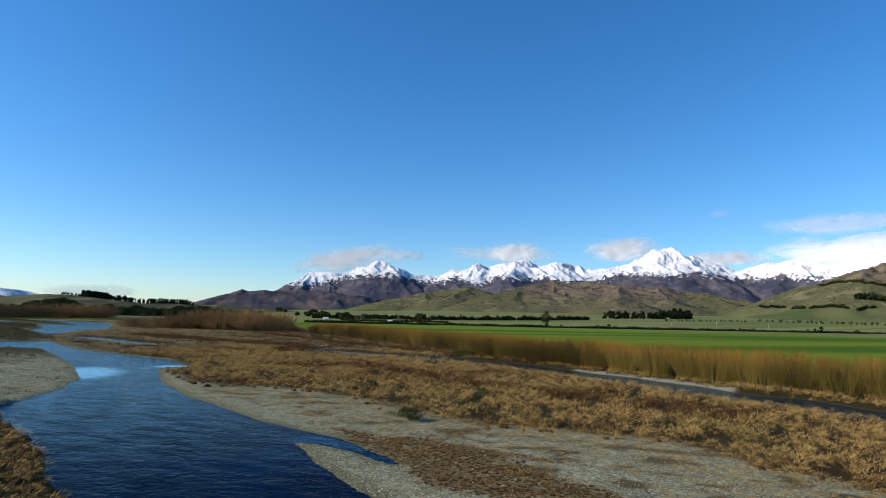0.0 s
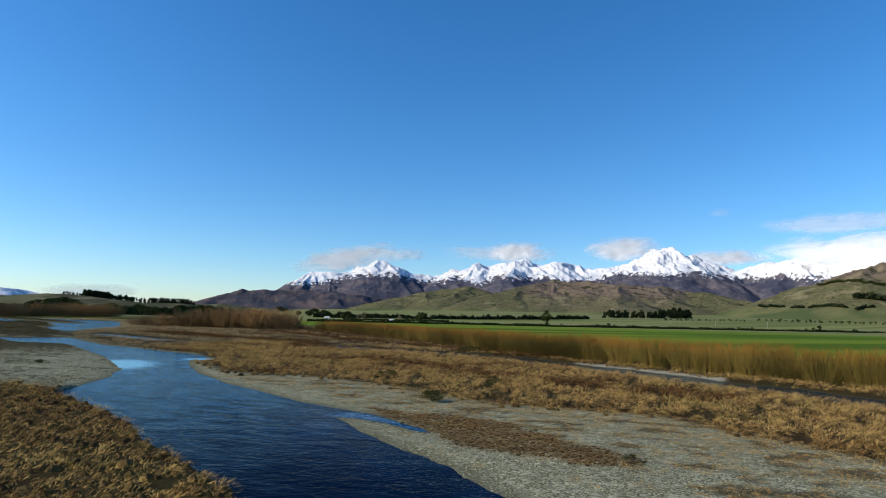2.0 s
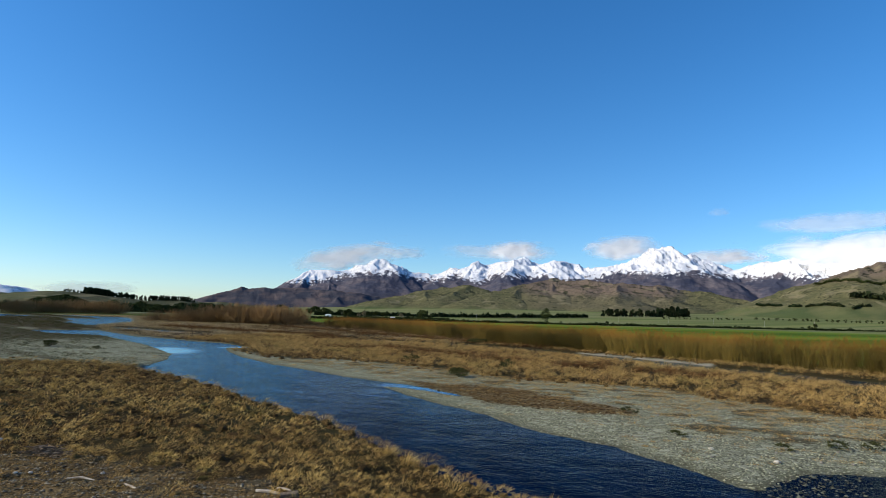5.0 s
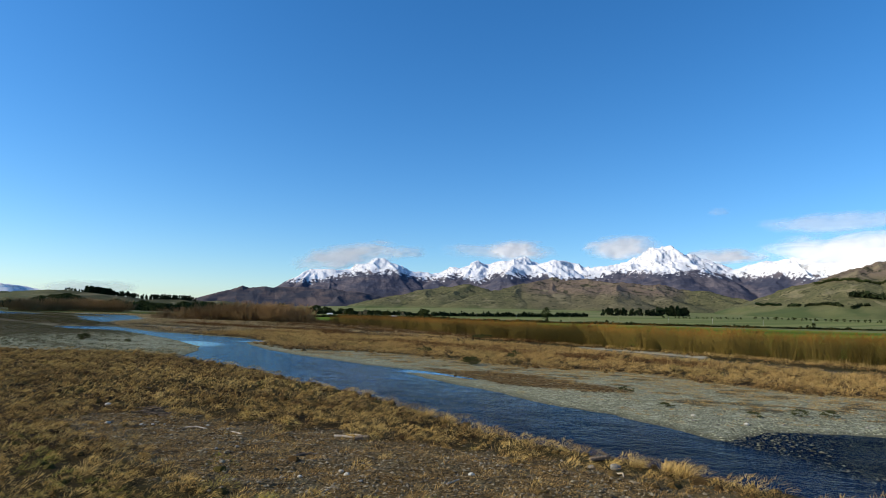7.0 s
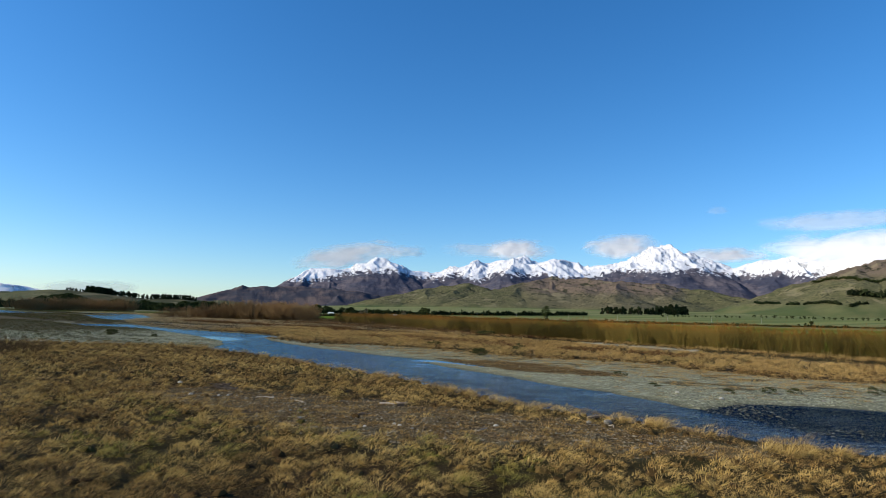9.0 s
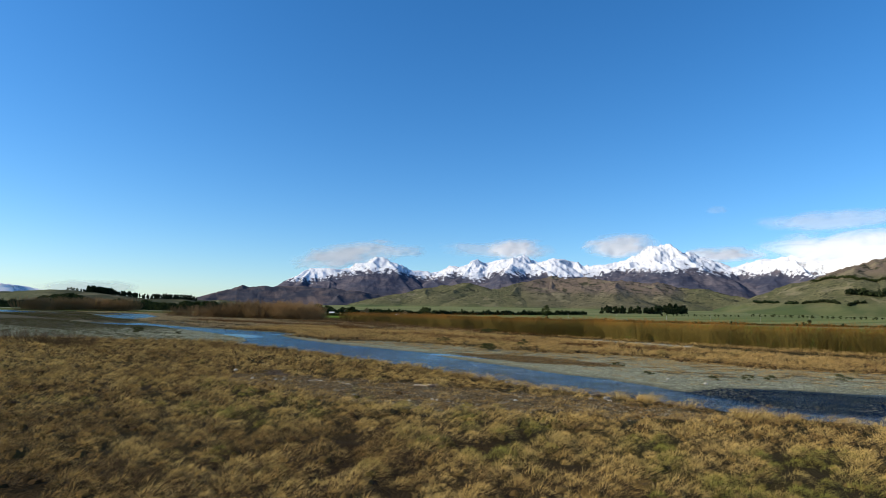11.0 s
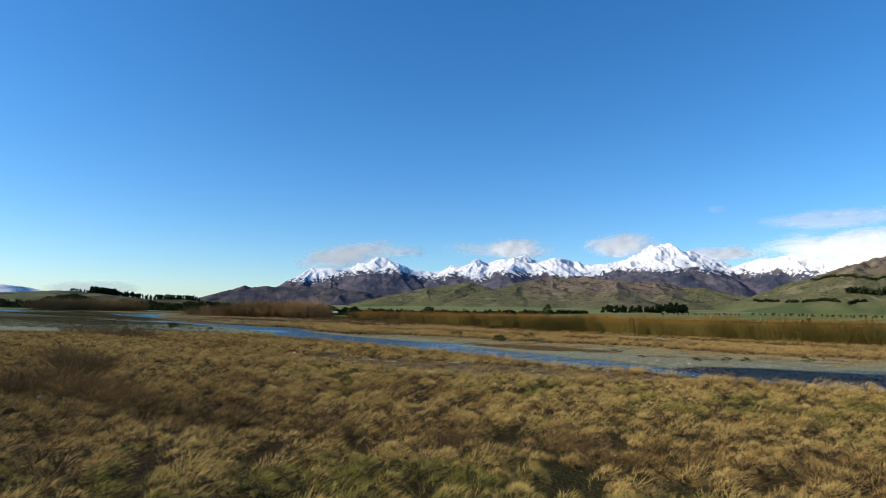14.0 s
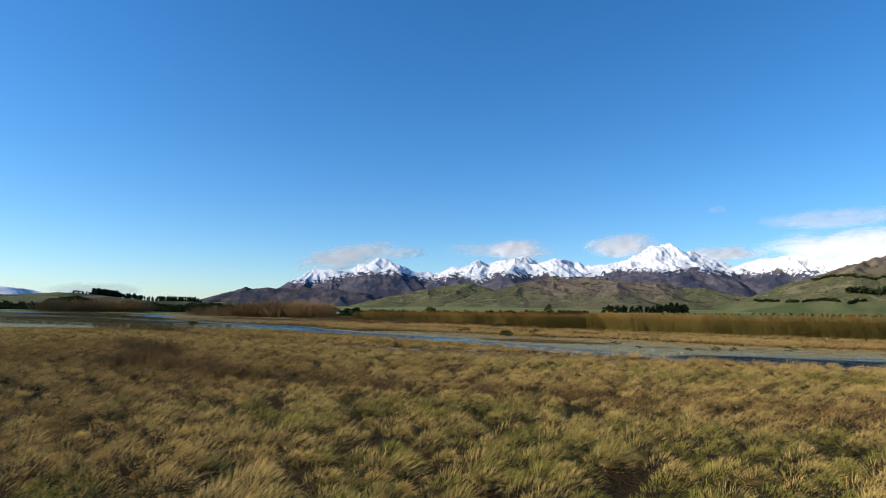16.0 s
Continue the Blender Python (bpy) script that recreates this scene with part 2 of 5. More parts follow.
def mountain_material():
    m = Nodes("mountain", 0.9)
    p = m.coords((0.01, 0.01, 0.02))
    n1, n2, n3 = m.noise(p, 0.7, 6), m.noise(p, 3.2, 8, 0.65), m.noise(p, 14.0, 6, 0.7)
    streak = m.noise(m.coords((0.040, 0.040, 0.0045)), 1.0, 5, 0.62)
    # blue in these rock tints: distance haze and blue shade put into the colour
    rock = m.mix(m.span(n1, 0.35, 0.65), (0.050, 0.056, 0.084), (0.125, 0.110, 0.122))
    rock = m.mix(m.span(n2, 0.4, 0.7, 0.0, 0.8), rock, (0.044, 0.047, 0.068))
    low = m.mix(m.span(n1, 0.4, 0.62), (0.046, 0.048, 0.058), m.mix(n2, (0.085, 0.068, 0.064), (0.165, 0.122, 0.104)))
    rock = m.mix(m.attribute("low"), rock, low)
    line = m.math("ADD", m.attribute("snow"), m.math("ADD", m.math("MULTIPLY", n2, 0.16), m.math("ADD", m.math("MULTIPLY", n3, 0.08), m.math("MULTIPLY", streak, 1.0))))
    snow = m.span(line, 1.06, 1.18)
    bare = m.span(m.math("ADD", n3, m.math("MULTIPLY", m.attribute("steep"), 0.35)), 0.80, 0.90, 0.0, 0.7)
    snow = m.math("MULTIPLY", snow, m.math("SUBTRACT", 1.0, bare))
    m.bump(m.math("ADD", n2, n3), 0.25, 9.0)
    return m.colour(m.mix(snow, rock, (0.72, 0.73, 0.75)))


def hill_material():
    m = Nodes("hill", 0.95)
    p = m.coords((0.01, 0.01, 0.01))
    n1, n2, n3 = m.noise(p, 0.55, 4), m.noise(p, 2.6, 8, 0.65), m.noise(p, 11.0, 8, 0.7)
    grass = m.mix(m.span(n2, 0.35, 0.7), (0.066, 0.074, 0.030), (0.17, 0.156, 0.078))
    brown = m.mix(n3, (0.105, 0.080, 0.060), (0.20, 0.152, 0.112))
    scrub = m.span(m.math("ADD", n2, m.math("MULTIPLY", n3, 0.9)), 0.98, 1.07)
    col = m.mix(m.attribute("brown"), grass, brown)
    col = m.mix(m.math("MULTIPLY", scrub, 0.85), col, (0.032, 0.036, 0.018))
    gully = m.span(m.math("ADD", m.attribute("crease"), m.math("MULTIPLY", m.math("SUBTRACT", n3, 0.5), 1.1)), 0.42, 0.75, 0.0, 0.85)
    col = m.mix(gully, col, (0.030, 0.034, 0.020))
    col = m.mix(m.span(m.noise(p, 1.3, 3, 0.5, 1.0), 0.58, 0.66, 0.0, 0.5), col, m.mix(n2, (0.19, 0.165, 0.095), (0.27, 0.23, 0.14)))
    meadow = m.mix(m.span(n1, 0.4, 0.6), (0.070, 0.092, 0.036), (0.125, 0.128, 0.058))
    col = m.mix(m.attribute("meadow"), col, meadow)
    m.bump(n3, 0.5, 6.0)
    return m.colour(col)


GROUND, RIVER = ground_material(), water_material()
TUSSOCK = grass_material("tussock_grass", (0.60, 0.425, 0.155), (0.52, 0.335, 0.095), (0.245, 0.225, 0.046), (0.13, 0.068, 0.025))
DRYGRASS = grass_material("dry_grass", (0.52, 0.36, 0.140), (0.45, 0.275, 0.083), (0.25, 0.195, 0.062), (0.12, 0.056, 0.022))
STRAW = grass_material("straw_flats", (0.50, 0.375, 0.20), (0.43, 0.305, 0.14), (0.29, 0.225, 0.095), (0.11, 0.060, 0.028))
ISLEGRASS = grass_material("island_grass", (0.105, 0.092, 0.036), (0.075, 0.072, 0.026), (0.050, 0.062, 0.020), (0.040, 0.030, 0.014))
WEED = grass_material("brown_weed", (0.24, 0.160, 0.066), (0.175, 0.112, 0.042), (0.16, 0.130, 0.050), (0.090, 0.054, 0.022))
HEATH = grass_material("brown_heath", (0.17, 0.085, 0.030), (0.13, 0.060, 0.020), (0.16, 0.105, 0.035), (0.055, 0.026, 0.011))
OSIER = twig_material("osier_twigs", (0.120, 0.092, 0.022), (0.190, 0.128, 0.030), (0.30, 0.122, 0.022))
WILLOW = twig_material("willow_twigs", (0.18, 0.105, 0.045), (0.28, 0.165, 0.070), (0.33, 0.190, 0.085))
MOUNTAIN, HILL = mountain_material(), hill_material()

# ---- plan of the river ----
SHORE_NORTH = [(-640, 320), (-480, 290), (-390, 288), (-325, 274), (-225, 187), (-187, 137), (-150, 104), (-122, 88), (-108, 80.5), (-97, 78), (-84, 73.5), (-76, 71.8),
               (-68, 67), (-64.3, 64), (-66.3, 60.8), (-60, 54), (-51.5, 46.5), (-44, 41.3), (-40.3, 38.7), (-35.8, 36.8), (-31.4, 34.2), (-28, 32.3), (-24.4, 30.8),
               (-21.7, 30), (-19, 29), (-16.2, 27.3), (-13.9, 25.7), (-12.4, 24.5), (-12.5, 24.2), (-13.8, 24.8), (-16.4, 26.1), (-18.9, 27.0), (-20.6, 26.6), (-17.2, 23.2),
               (-14.2, 20.8), (-12.3, 19.4), (-10.2, 18), (-8, 16.3), (-5.4, 13.4), (-3.8, 12.4), (-2.2, 11.5), (-0.9, 10.8), (0.2, 10.6), (0.9, 9.3), (2.4, 8),
               (3.8, 6.4), (5.1, 4.9), (5.9, 4.8), (6.8, 6.3), (7.8, 8.2), (9.7, 9.2), (12.5, 9.8), (16, 9.6), (21, 11.3), (28, 14), (40, 18), (80, 34), (200, 80)]
SHORE_SOUTH = [(200, -10), (60, -12), (25, -7.5), (15.4, -5.9), (11, -5.6), (8.3, -4.9), (6.5, -4.3), (4.2, -3.2), (1.3, -2), (-1, -1), (-3.8, 0.3),
               (-7.8, 3.2), (-10.8, 5.5), (-15, 9), (-20, 11.7), (-25.5, 14.5), (-30, 17.5), (-37.5, 21.3), (-47, 25.5), (-49.5, 28)]
SHORE_BAR = [(-52, 32), (-55.5, 37.5), (-62, 45), (-80, 58), (-100, 70), (-115, 79), (-130, 78), (-160, 92), (-193, 118), (-240, 160), (-350, 205), (-480, 240), (-640, 270)]
RIVER_OUTLINE = SHORE_NORTH + SHORE_SOUTH + SHORE_BAR
RIFFLE = [(5.4, 5.2), (7.2, 8.6), (12, 9.6), (17, 8.8), (24, 9), (30, 4), (22, -1.5), (14, -1.2), (10.6, -0.6), (8.3, 2.2)]
BACKWATER = [(-158, 121), (-143, 116), (-127, 110), (-114, 106)]
FAR_ISLE = [(-460, 300), (-380, 264), (-300, 227), (-262, 206), (-300, 212), (-390, 246), (-460, 276)]
NORTH_ISLE = [(-330, 214), (-289, 202), (-234, 164), (-216, 146), (-219, 139), (-246, 156), (-300, 186)]
WEED_BED = [(-21.5, 32.2), (-16.2, 30.4), (-12.5, 30.7), (-8, 29), (-5.5, 26), (-2, 23.5), (0.9, 20.8), (0.5, 19.2), (-1.6, 18.9), (-4.9, 19.8), (-9.6, 20.8), (-11.4, 23.4), (-14, 26.1), (-17.6, 28.6)]
UP_ISLE = [(-330, 205), (-250, 165), (-201, 138), (-166, 119), (-143, 98), (-149, 88), (-205, 113), (-300, 155)]
CHANNEL = [(-75, 113), (-58, 107), (-42, 106), (-24, 98.5), (-11, 87), (0, 78.5), (8, 70), (15, 65.5), (20.5, 59.5), (35, 50), (60, 36), (120, 10), (200, -30)]
GRAVEL_EDGE = [(-640, 323), (-480, 293), (-390, 291), (-325, 277), (-225, 190), (-187, 139), (-150, 106), (-122, 90.5), (-108, 82.8), (-97, 80.2), (-84, 75.5), (-76, 73.5),
               (-66, 63.5), (-60, 57.2), (-50, 50), (-42, 47.3), (-38, 49), (-30, 47.8), (-24, 45), (-20, 42.5), (-14, 38.8), (-9, 37.8), (-3, 38), (2, 37.2), (5, 35), (9.2, 30.5), (13, 26.8), (19.5, 26.5), (35, 25), (80, 40)]
BAR_EDGE = [(-48, 26.5), (-58, 26), (-73, 30), (-100, 41), (-130, 50), (-200, 80), (-400, 180)]
STONY_PATCH = [(-25, -6.0), (-21, -3.0), (-15, -3.2), (-9, -3.4), (-3, -3.8), (2, -5.0), (7, -7.0), (7, -9), (2, -10.0), (-1.4, -10.2), (-6.2, -12.6), (-11, -11.5), (-18, -9)]
WILLOW_LINE = [(-138, 214), (-72, 154), (-37, 120), (-14, 101), (3.6, 86.5), (16, 79), (24, 73), (40, 61), (62, 45)]
FIELD_EDGE = [(-420, 430), (-200, 300), (-138, 222), (-72, 168), (-37, 136), (-14, 117), (3.6, 103), (24, 90), (62, 62), (200, -20)]


def side(x, y, line):
    """Signed distance to a line that runs from left to right: positive on the far side of it."""
    poly = line + [(line[-1][0], 9000), (line[0][0], 9000)]
    return -signed(x, y, poly)


def plan(x, y):
    """Height, gravel, field and nearness of the ground at points."""
    x, y = np.asarray(x, float), np.asarray(y, float)
    wob = 0.5 * fbm(x * 0.35, y * 0.35, 3, 3)
    d = signed(x, y, RIVER_OUTLINE) + wob * 0.6
    south = line_distance(x, y, SHORE_SOUTH)
    cut = south < line_distance(x, y, SHORE_NORTH) + 0.5
    cut &= south < line_distance(x, y, SHORE_BAR) + 0.5
    slope = np.where(cut, WATER - 0.25 + 0.62 * ease(d, -0.3, 0.9), WATER + 0.40 * (1 - np.exp(-np.maximum(d, 0) / 7.0)))
    bed = WATER - np.where(cut, 0.25, 0.0) - 0.9 * (1 - np.exp(np.minimum(d, 0) / np.where(cut, 2.0, 8.0)))
    z = np.where(d > 0, slope, np.where(cut & (d > -0.3), slope, bed))
    # the shallow riffle where the bars end
    riff = ease(signed(x, y, RIFFLE) + 0.8 * wob, 0.4, -1.2) * (d < 0)
    z = z * (1 - riff) + riff * (WATER - 0.10 + 0.13 * fbm(x * 1.1, y * 1.1, 3, 8))
    rib = ease(line_distance(x, y, [(10.8, -0.6), (12.6, 0.9), (15, 0.8), (19, 1.4)]) + 0.6 * fbm(x * 0.9, y * 0.9, 2, 9), 1.0, 0.2)
    z = np.maximum(z, z * (1 - rib) + rib * (WATER - 0.03))
    long_isle = np.maximum(ease(signed(x, y, UP_ISLE), 2.0, -4.0), np.maximum(ease(signed(x, y, NORTH_ISLE), 2.0, -4.0), ease(signed(x, y, FAR_ISLE), 2.0, -4.0)))
    z = np.maximum(z, z * (1 - long_isle) + long_isle * 0.28)
    # the back channel
    c = np.minimum(line_distance(x, y, CHANNEL), line_distance(x, y, BACKWATER) + 0.6) - 3.3 + 1.2 * vnoise(x * 0.12, y * 0.12, 5)
    z = np.where(d > 0.5, np.minimum(z, WATER - 0.25 + 0.55 * ease(c, -1.5, 3.0)), z)
    open_gravel = side(x, y, GRAVEL_EDGE)
    north = (d > 0) & ~cut
    g = np.where(north & (open_gravel < 0) & (y > 0), ease(open_gravel, 1.5, -2.5), 0.0)
    barside = side(x, y, BAR_EDGE[::-1])
    onbar = (x < -46) & (barside > 0) & (line_distance(x, y, SHORE_BAR) < line_distance(x, y, SHORE_NORTH))
    g = np.where(onbar, ease(barside, -1, 3) * (0.22 + 0.78 * ease(x, -112, -84)), g)
    patch = signed(x, y, STONY_PATCH)
    g = np.maximum(g, 0.42 * ease(patch + 2.0 * fbm(x * 0.4, y * 0.4, 3, 11), 1.0, -1.5))
    sand = ease(line_distance(x, y, [(-11, 91), (-5, 87), (3, 80.5), (8.0, 76.0)]), 2.6, 1.5)
    sand = np.maximum(sand, ease(line_distance(x, y, [(-66, 102.6), (-54, 101.6), (-43, 99.5)]) + 0.8 * vnoise(x * 0.2, y * 0.2, 6), 1.9, 1.0))
    weed = 0.9 * ease(patch, 0.5, -1.0)
    weed = np.maximum(weed, ease(signed(x, y, WEED_BED) + 0.8 * fbm(x * 0.4, y * 0.4, 3, 15), 0.6, -0.8))
    g = np.maximum(g, sand)
    g = np.where(d < 0, 1.0, g)
    spots = fbm(x * 0.30, y * 0.55, 4, 21)
    veg = ease(spots, 0.02, 0.22) * north * ease(d, 2.0, 5.0)
    g = np.clip(g * (1 - 0.75 * veg * (line_distance(x, y, GRAVEL_EDGE) < 14)), 0, 1)
    g = np.where(long_isle > 0.3, 0.08, g)
    f = ease(side(x, y, FIELD_EDGE), -2, 6)
    r = np.hypot(x - HUB[0], y - HUB[1])
    b = np.degrees(np.arctan2(x - HUB[0], y - HUB[1]))
    f = np.maximum(f, ease(r, 420, 700)) * (1 - 0.55 * ease(b, -36, -46))
    z = z + 0.5 * f * ease(r, 120, 400)
    z = z + 0.030 * np.maximum(r - 1000, 0) * (0.15 + 0.85 * ease(b, -50, -12)) * ease(r, 900, 1500)
    z = z + 0.24 * fbm(x * 0.75, y * 0.75, 3, 27) * cut * ease(d, 0.6, 3.0) * ease(r, 120, 60)
    z = z + 0.07 * fbm(x * 0.45, y * 0.45, 3, 2) * ease(d, 0.4, 2.0) * ease(r, 500, 200)
    near = ease(r, 420, 250)
    beyond = ease(r, 620, 760)
    return z, g, f, near, d, cut, open_gravel, patch, sand, weed, beyond


def graded(lo, fine_lo, fine_hi, hi, step, growth):
    mid = list(np.arange(fine_lo, fine_hi + 1e-6, step))
    s, v, up = step, fine_hi, []
    while v < hi:
        s *= growth
        v += s
        up.append(v)
    s, v, down = step, fine_lo, []
    while v > lo:
        s *= growth
        v -= s
        down.append(v)
    return np.array(down[::-1] + mid + up)


gx, gy = graded(-4300, -62, 30, 3200, 0.5, 1.05), graded(-400, -48, 48, 4600, 0.5, 1.05)
X, Y = np.meshgrid(gx, gy)
Z, G, Fd, Nr, *_rest = plan(X, Y)
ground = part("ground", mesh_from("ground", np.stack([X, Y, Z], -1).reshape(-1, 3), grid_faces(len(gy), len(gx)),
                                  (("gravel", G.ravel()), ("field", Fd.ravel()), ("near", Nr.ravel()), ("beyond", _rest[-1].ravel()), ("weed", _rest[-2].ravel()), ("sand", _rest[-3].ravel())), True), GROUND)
tagged(ground, "river flat of gravel bars, dry grassland and green pasture", "ground", kind="structure")

wx_, wy_ = graded(-700, -90, 30, 300, 1.0, 1.12), graded(-60, -10, 80, 420, 1.0, 1.12)
WX, WY = np.meshgrid(wx_, wy_)
rapid = ease(signed(WX, WY, RIFFLE), 1.5, -1.0)
calm = np.maximum(ease(np.hypot((WX + 68 + 0.6 * (WY - 50)) / 7.0, (WY - 50) / 8.0), 1.2, 0.4), ease(np.hypot(WX + 66.5, WY - 63), 3.0, 1.5))
calm = np.maximum(calm, 0.8 * ease(line_distance(WX, WY, [(-20, 28), (-12, 24)]), 2.2, 1.0))
river = mesh_from("water", np.stack([WX, WY, np.full_like(WX, WATER)], -1).reshape(-1, 3), grid_faces(len(wy_), len(wx_)), (("rapid", rapid.ravel()), ("calm", calm.ravel()), ("glide", ease(WX, -42, -20).ravel())), True)
water = tagged(part("water", river, RIVER), "dark blue rippled river winding between gravel bars", "river", kind="structure")


# ---- mountains and hills ----
class Massif:
    """Ridges on a polar plan: a crest of (bearing, angle above the horizon), with spurs that run down its front."""

    def __init__(self, crest, radius, base, slope, spurs, reach, seed, grain, swing=60, jitter=0.03, rough=0.24, fan=0.0):
        r = np.random.default_rng(seed)
        self.base, self.slope, self.grain, self.seed, self.rough = base, slope, grain, seed, rough
        top = []
        for b, e in crest:
            rr = radius * (1 + r.uniform(-jitter, jitter))
            top.append((HUB[0] + rr * math.sin(radians(b)), HUB[1] + rr * math.cos(radians(b)), HUB[2] + rr * math.tan(radians(e))))
        self.lines = list(zip(top, top[1:]))
        for i, (x, y, z) in enumerate(top):
            if fan and not (0 < i < len(top) - 1 and z > top[i - 1][2] and z > top[i + 1][2]):
                continue
            inward = math.atan2(HUB[1] - y, HUB[0] - x)
            for k in range(spurs):
                turn = inward + radians(r.uniform(-swing, swing) + (k - (spurs - 1) / 2) * (fan or 30))
                length = (z - base) / slope * reach * r.uniform(0.75, 1.25)
                bend = turn + radians(r.uniform(-35, 35) * (0.6 if fan else 1.0))
                mid = (x + math.cos(turn) * length * 0.5, y + math.sin(turn) * length * 0.5, base + (z - base) * r.uniform(0.48, 0.66))
                end = (mid[0] + math.cos(bend) * length * 0.55, mid[1] + math.sin(bend) * length * 0.55, base - 4)
                self.lines += [((x, y, z - 2), mid), (mid, end)]
                for lean in ((-48, 44) if fan else ()):
                    off = turn + radians(lean + r.uniform(-12, 12))
                    self.lines.append((mid, (mid[0] + math.cos(off) * length * 0.36, mid[1] + math.sin(off) * length * 0.36, base + (mid[2] - base) * 0.30)))

    def height(self, x, y):
        g = self.grain
        wx = x + 0.20 * g * fbm(x / g, y / g, 3, self.seed + 1)
        wy = y + 0.20 * g * fbm(x / g, y / g, 3, self.seed + 2)
        best = np.full(np.shape(x), -1e6)
        for (ax, ay, az), (bx, by, bz) in self.lines:
            dx, dy = bx - ax, by - ay
            t = np.clip(((wx - ax) * dx + (wy - ay) * dy) / (dx * dx + dy * dy), 0, 1)
            d = np.hypot(wx - ax - t * dx, wy - ay - t * dy)
            best = np.maximum(best, az + (bz - az) * t - self.slope * d)
        up = best - self.base
        up = up + np.clip(up, 0, None) * (self.rough * (ridged(wx / g * 1.7, wy / g * 1.7, 4, self.seed + 5) - 0.72) + 0.16 * self.rough * (ridged(x / g * 7, y / g * 7, 3, self.seed + 6) - 0.7))
        return self.base + np.where(up > 0, up, np.maximum(up, -30))


def massif(name, shape, material, extra, lo, hi, near, far, cols, rows):
    b, r = np.linspace(lo, hi, cols), np.linspace(near, far, rows)
    B, R = np.meshgrid(b, r)
    x, y = HUB[0] + R * np.sin(np.radians(B)), HUB[1] + R * np.cos(np.radians(B))
    z = shape.height(x, y)
    me = mesh_from(name, np.stack([x, y, z], -1).reshape(-1, 3), grid_faces(rows, cols)[:, ::-1], [(k, np.broadcast_to(f(B, R, z), B.shape).ravel()) for k, f in extra], True)
    return part(name, me, material)


SNOWY = [(-36.5, 2.0), (-34.6, 2.6), (-33.2, 3.62), (-32.5, 4.1), (-30.1, 4.05), (-29.3, 4.3), (-27.9, 4.88), (-27.1, 5.2), (-26.2, 5.36), (-25.2, 5.17), (-24.1, 4.71), (-22.4, 4.21), (-21.4, 4.02),
         (-20.5, 4.21), (-19.2, 4.74), (-17.8, 4.92), (-16.7, 5.44), (-15.8, 5.09), (-15.0, 5.22), (-13.8, 5.6), (-12.6, 5.96), (-11.8, 5.54), (-10.4, 5.17), (-9.1, 5.8), (-8.3, 5.55), (-6.7, 5.04),
         (-5.1, 4.96), (-3.1, 5.47), (-1.1, 6.09), (-0.1, 6.76), (0.7, 7.0), (1.4, 6.63), (2.1, 5.97), (3.3, 6.07), (4.2, 5.45), (5.5, 5.15), (6.4, 4.82), (8.6, 5.34), (10.8, 5.6), (12.8, 5.36), (14.7, 5.3), (18, 5.6), (26, 5.0)]
SNOW_LINE = [(-36, 3.3), (-34.2, 2.9), (-32.1, 3.05), (-29.5, 3.7), (-27.9, 3.95), (-24.6, 4.15), (-21.9, 3.55), (-20.2, 3.6), (-18.6, 3.95), (-16.4, 3.45), (-14.7, 4.25), (-12.0, 4.05), (-9.9, 4.1), (-7.7, 3.75), (-5.7, 4.0),
             (-3.1, 4.6), (-0.6, 4.4), (3.2, 4.7), (6.0, 4.15), (8.6, 4.13), (9.8, 4.3), (12.7, 4.0), (26, 4.2)]


def snow_cover(B, R, z):
    line = HUB[2] + R * np.tan(np.radians(np.interp(B, *zip(*SNOW_LINE))))
    return np.clip(0.5 + (z - line) / 190.0, 0, 1)


def steepness(B, R, z):
    g = np.abs(np.gradient(z, axis=1))
    return np.clip(g / (g.mean() * 3 + 0.01), 0, 1)


RANGE = Massif(SNOWY, 4250, 20, 0.60, 4, 1.0, 3, 260.0, swing=10, jitter=0.010, rough=0.15, fan=33.0)
mountains = massif("mountain_range", RANGE, MOUNTAIN, (("snow", snow_cover), ("steep", steepness), ("low", lambda B, R, z: ease(z, 190, 60))), -40, 26, 3150, 4500, 1000, 130)
tagged(mountains, "snow-capped mountain range with brown rocky lower slopes", "mountains", kind="structure")
BROWN = Massif([(-43.5, 0.7), (-41.5, 1.29), (-38.7, 2.17), (-35.2, 2.26), (-33, 2.3), (-29, 2.2), (-25, 1.5), (-22.5, 0.8)], 3600, 10, 0.40, 2, 0.9, 12, 300.0)
brown_hills = massif("mountain_foothill", BROWN, MOUNTAIN, (("snow", lambda B, R, z: 0 * B), ("steep", steepness), ("low", lambda B, R, z: 0.8 + 0 * B)), -46, -20, 3050, 3900, 420, 60)
tagged(brown_hills, "bare brown hills below the mountain range", "hills", kind="structure")


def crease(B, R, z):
    """Hollows of the slopes as a mask from 0 to 1, darkened in the hill material."""
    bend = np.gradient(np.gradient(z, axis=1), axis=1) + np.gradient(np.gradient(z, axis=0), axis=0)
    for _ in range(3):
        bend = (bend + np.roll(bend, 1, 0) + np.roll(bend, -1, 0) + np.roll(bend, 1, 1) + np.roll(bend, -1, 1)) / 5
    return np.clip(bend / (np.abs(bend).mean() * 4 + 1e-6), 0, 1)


def brown_part(B, R, z):
    return np.clip(ease(B, -14, -10) * ease(B, 3.5, 0.5) * (0.25 + 0.8 * ease(z, 80, 140)) + 0.12, 0, 1)


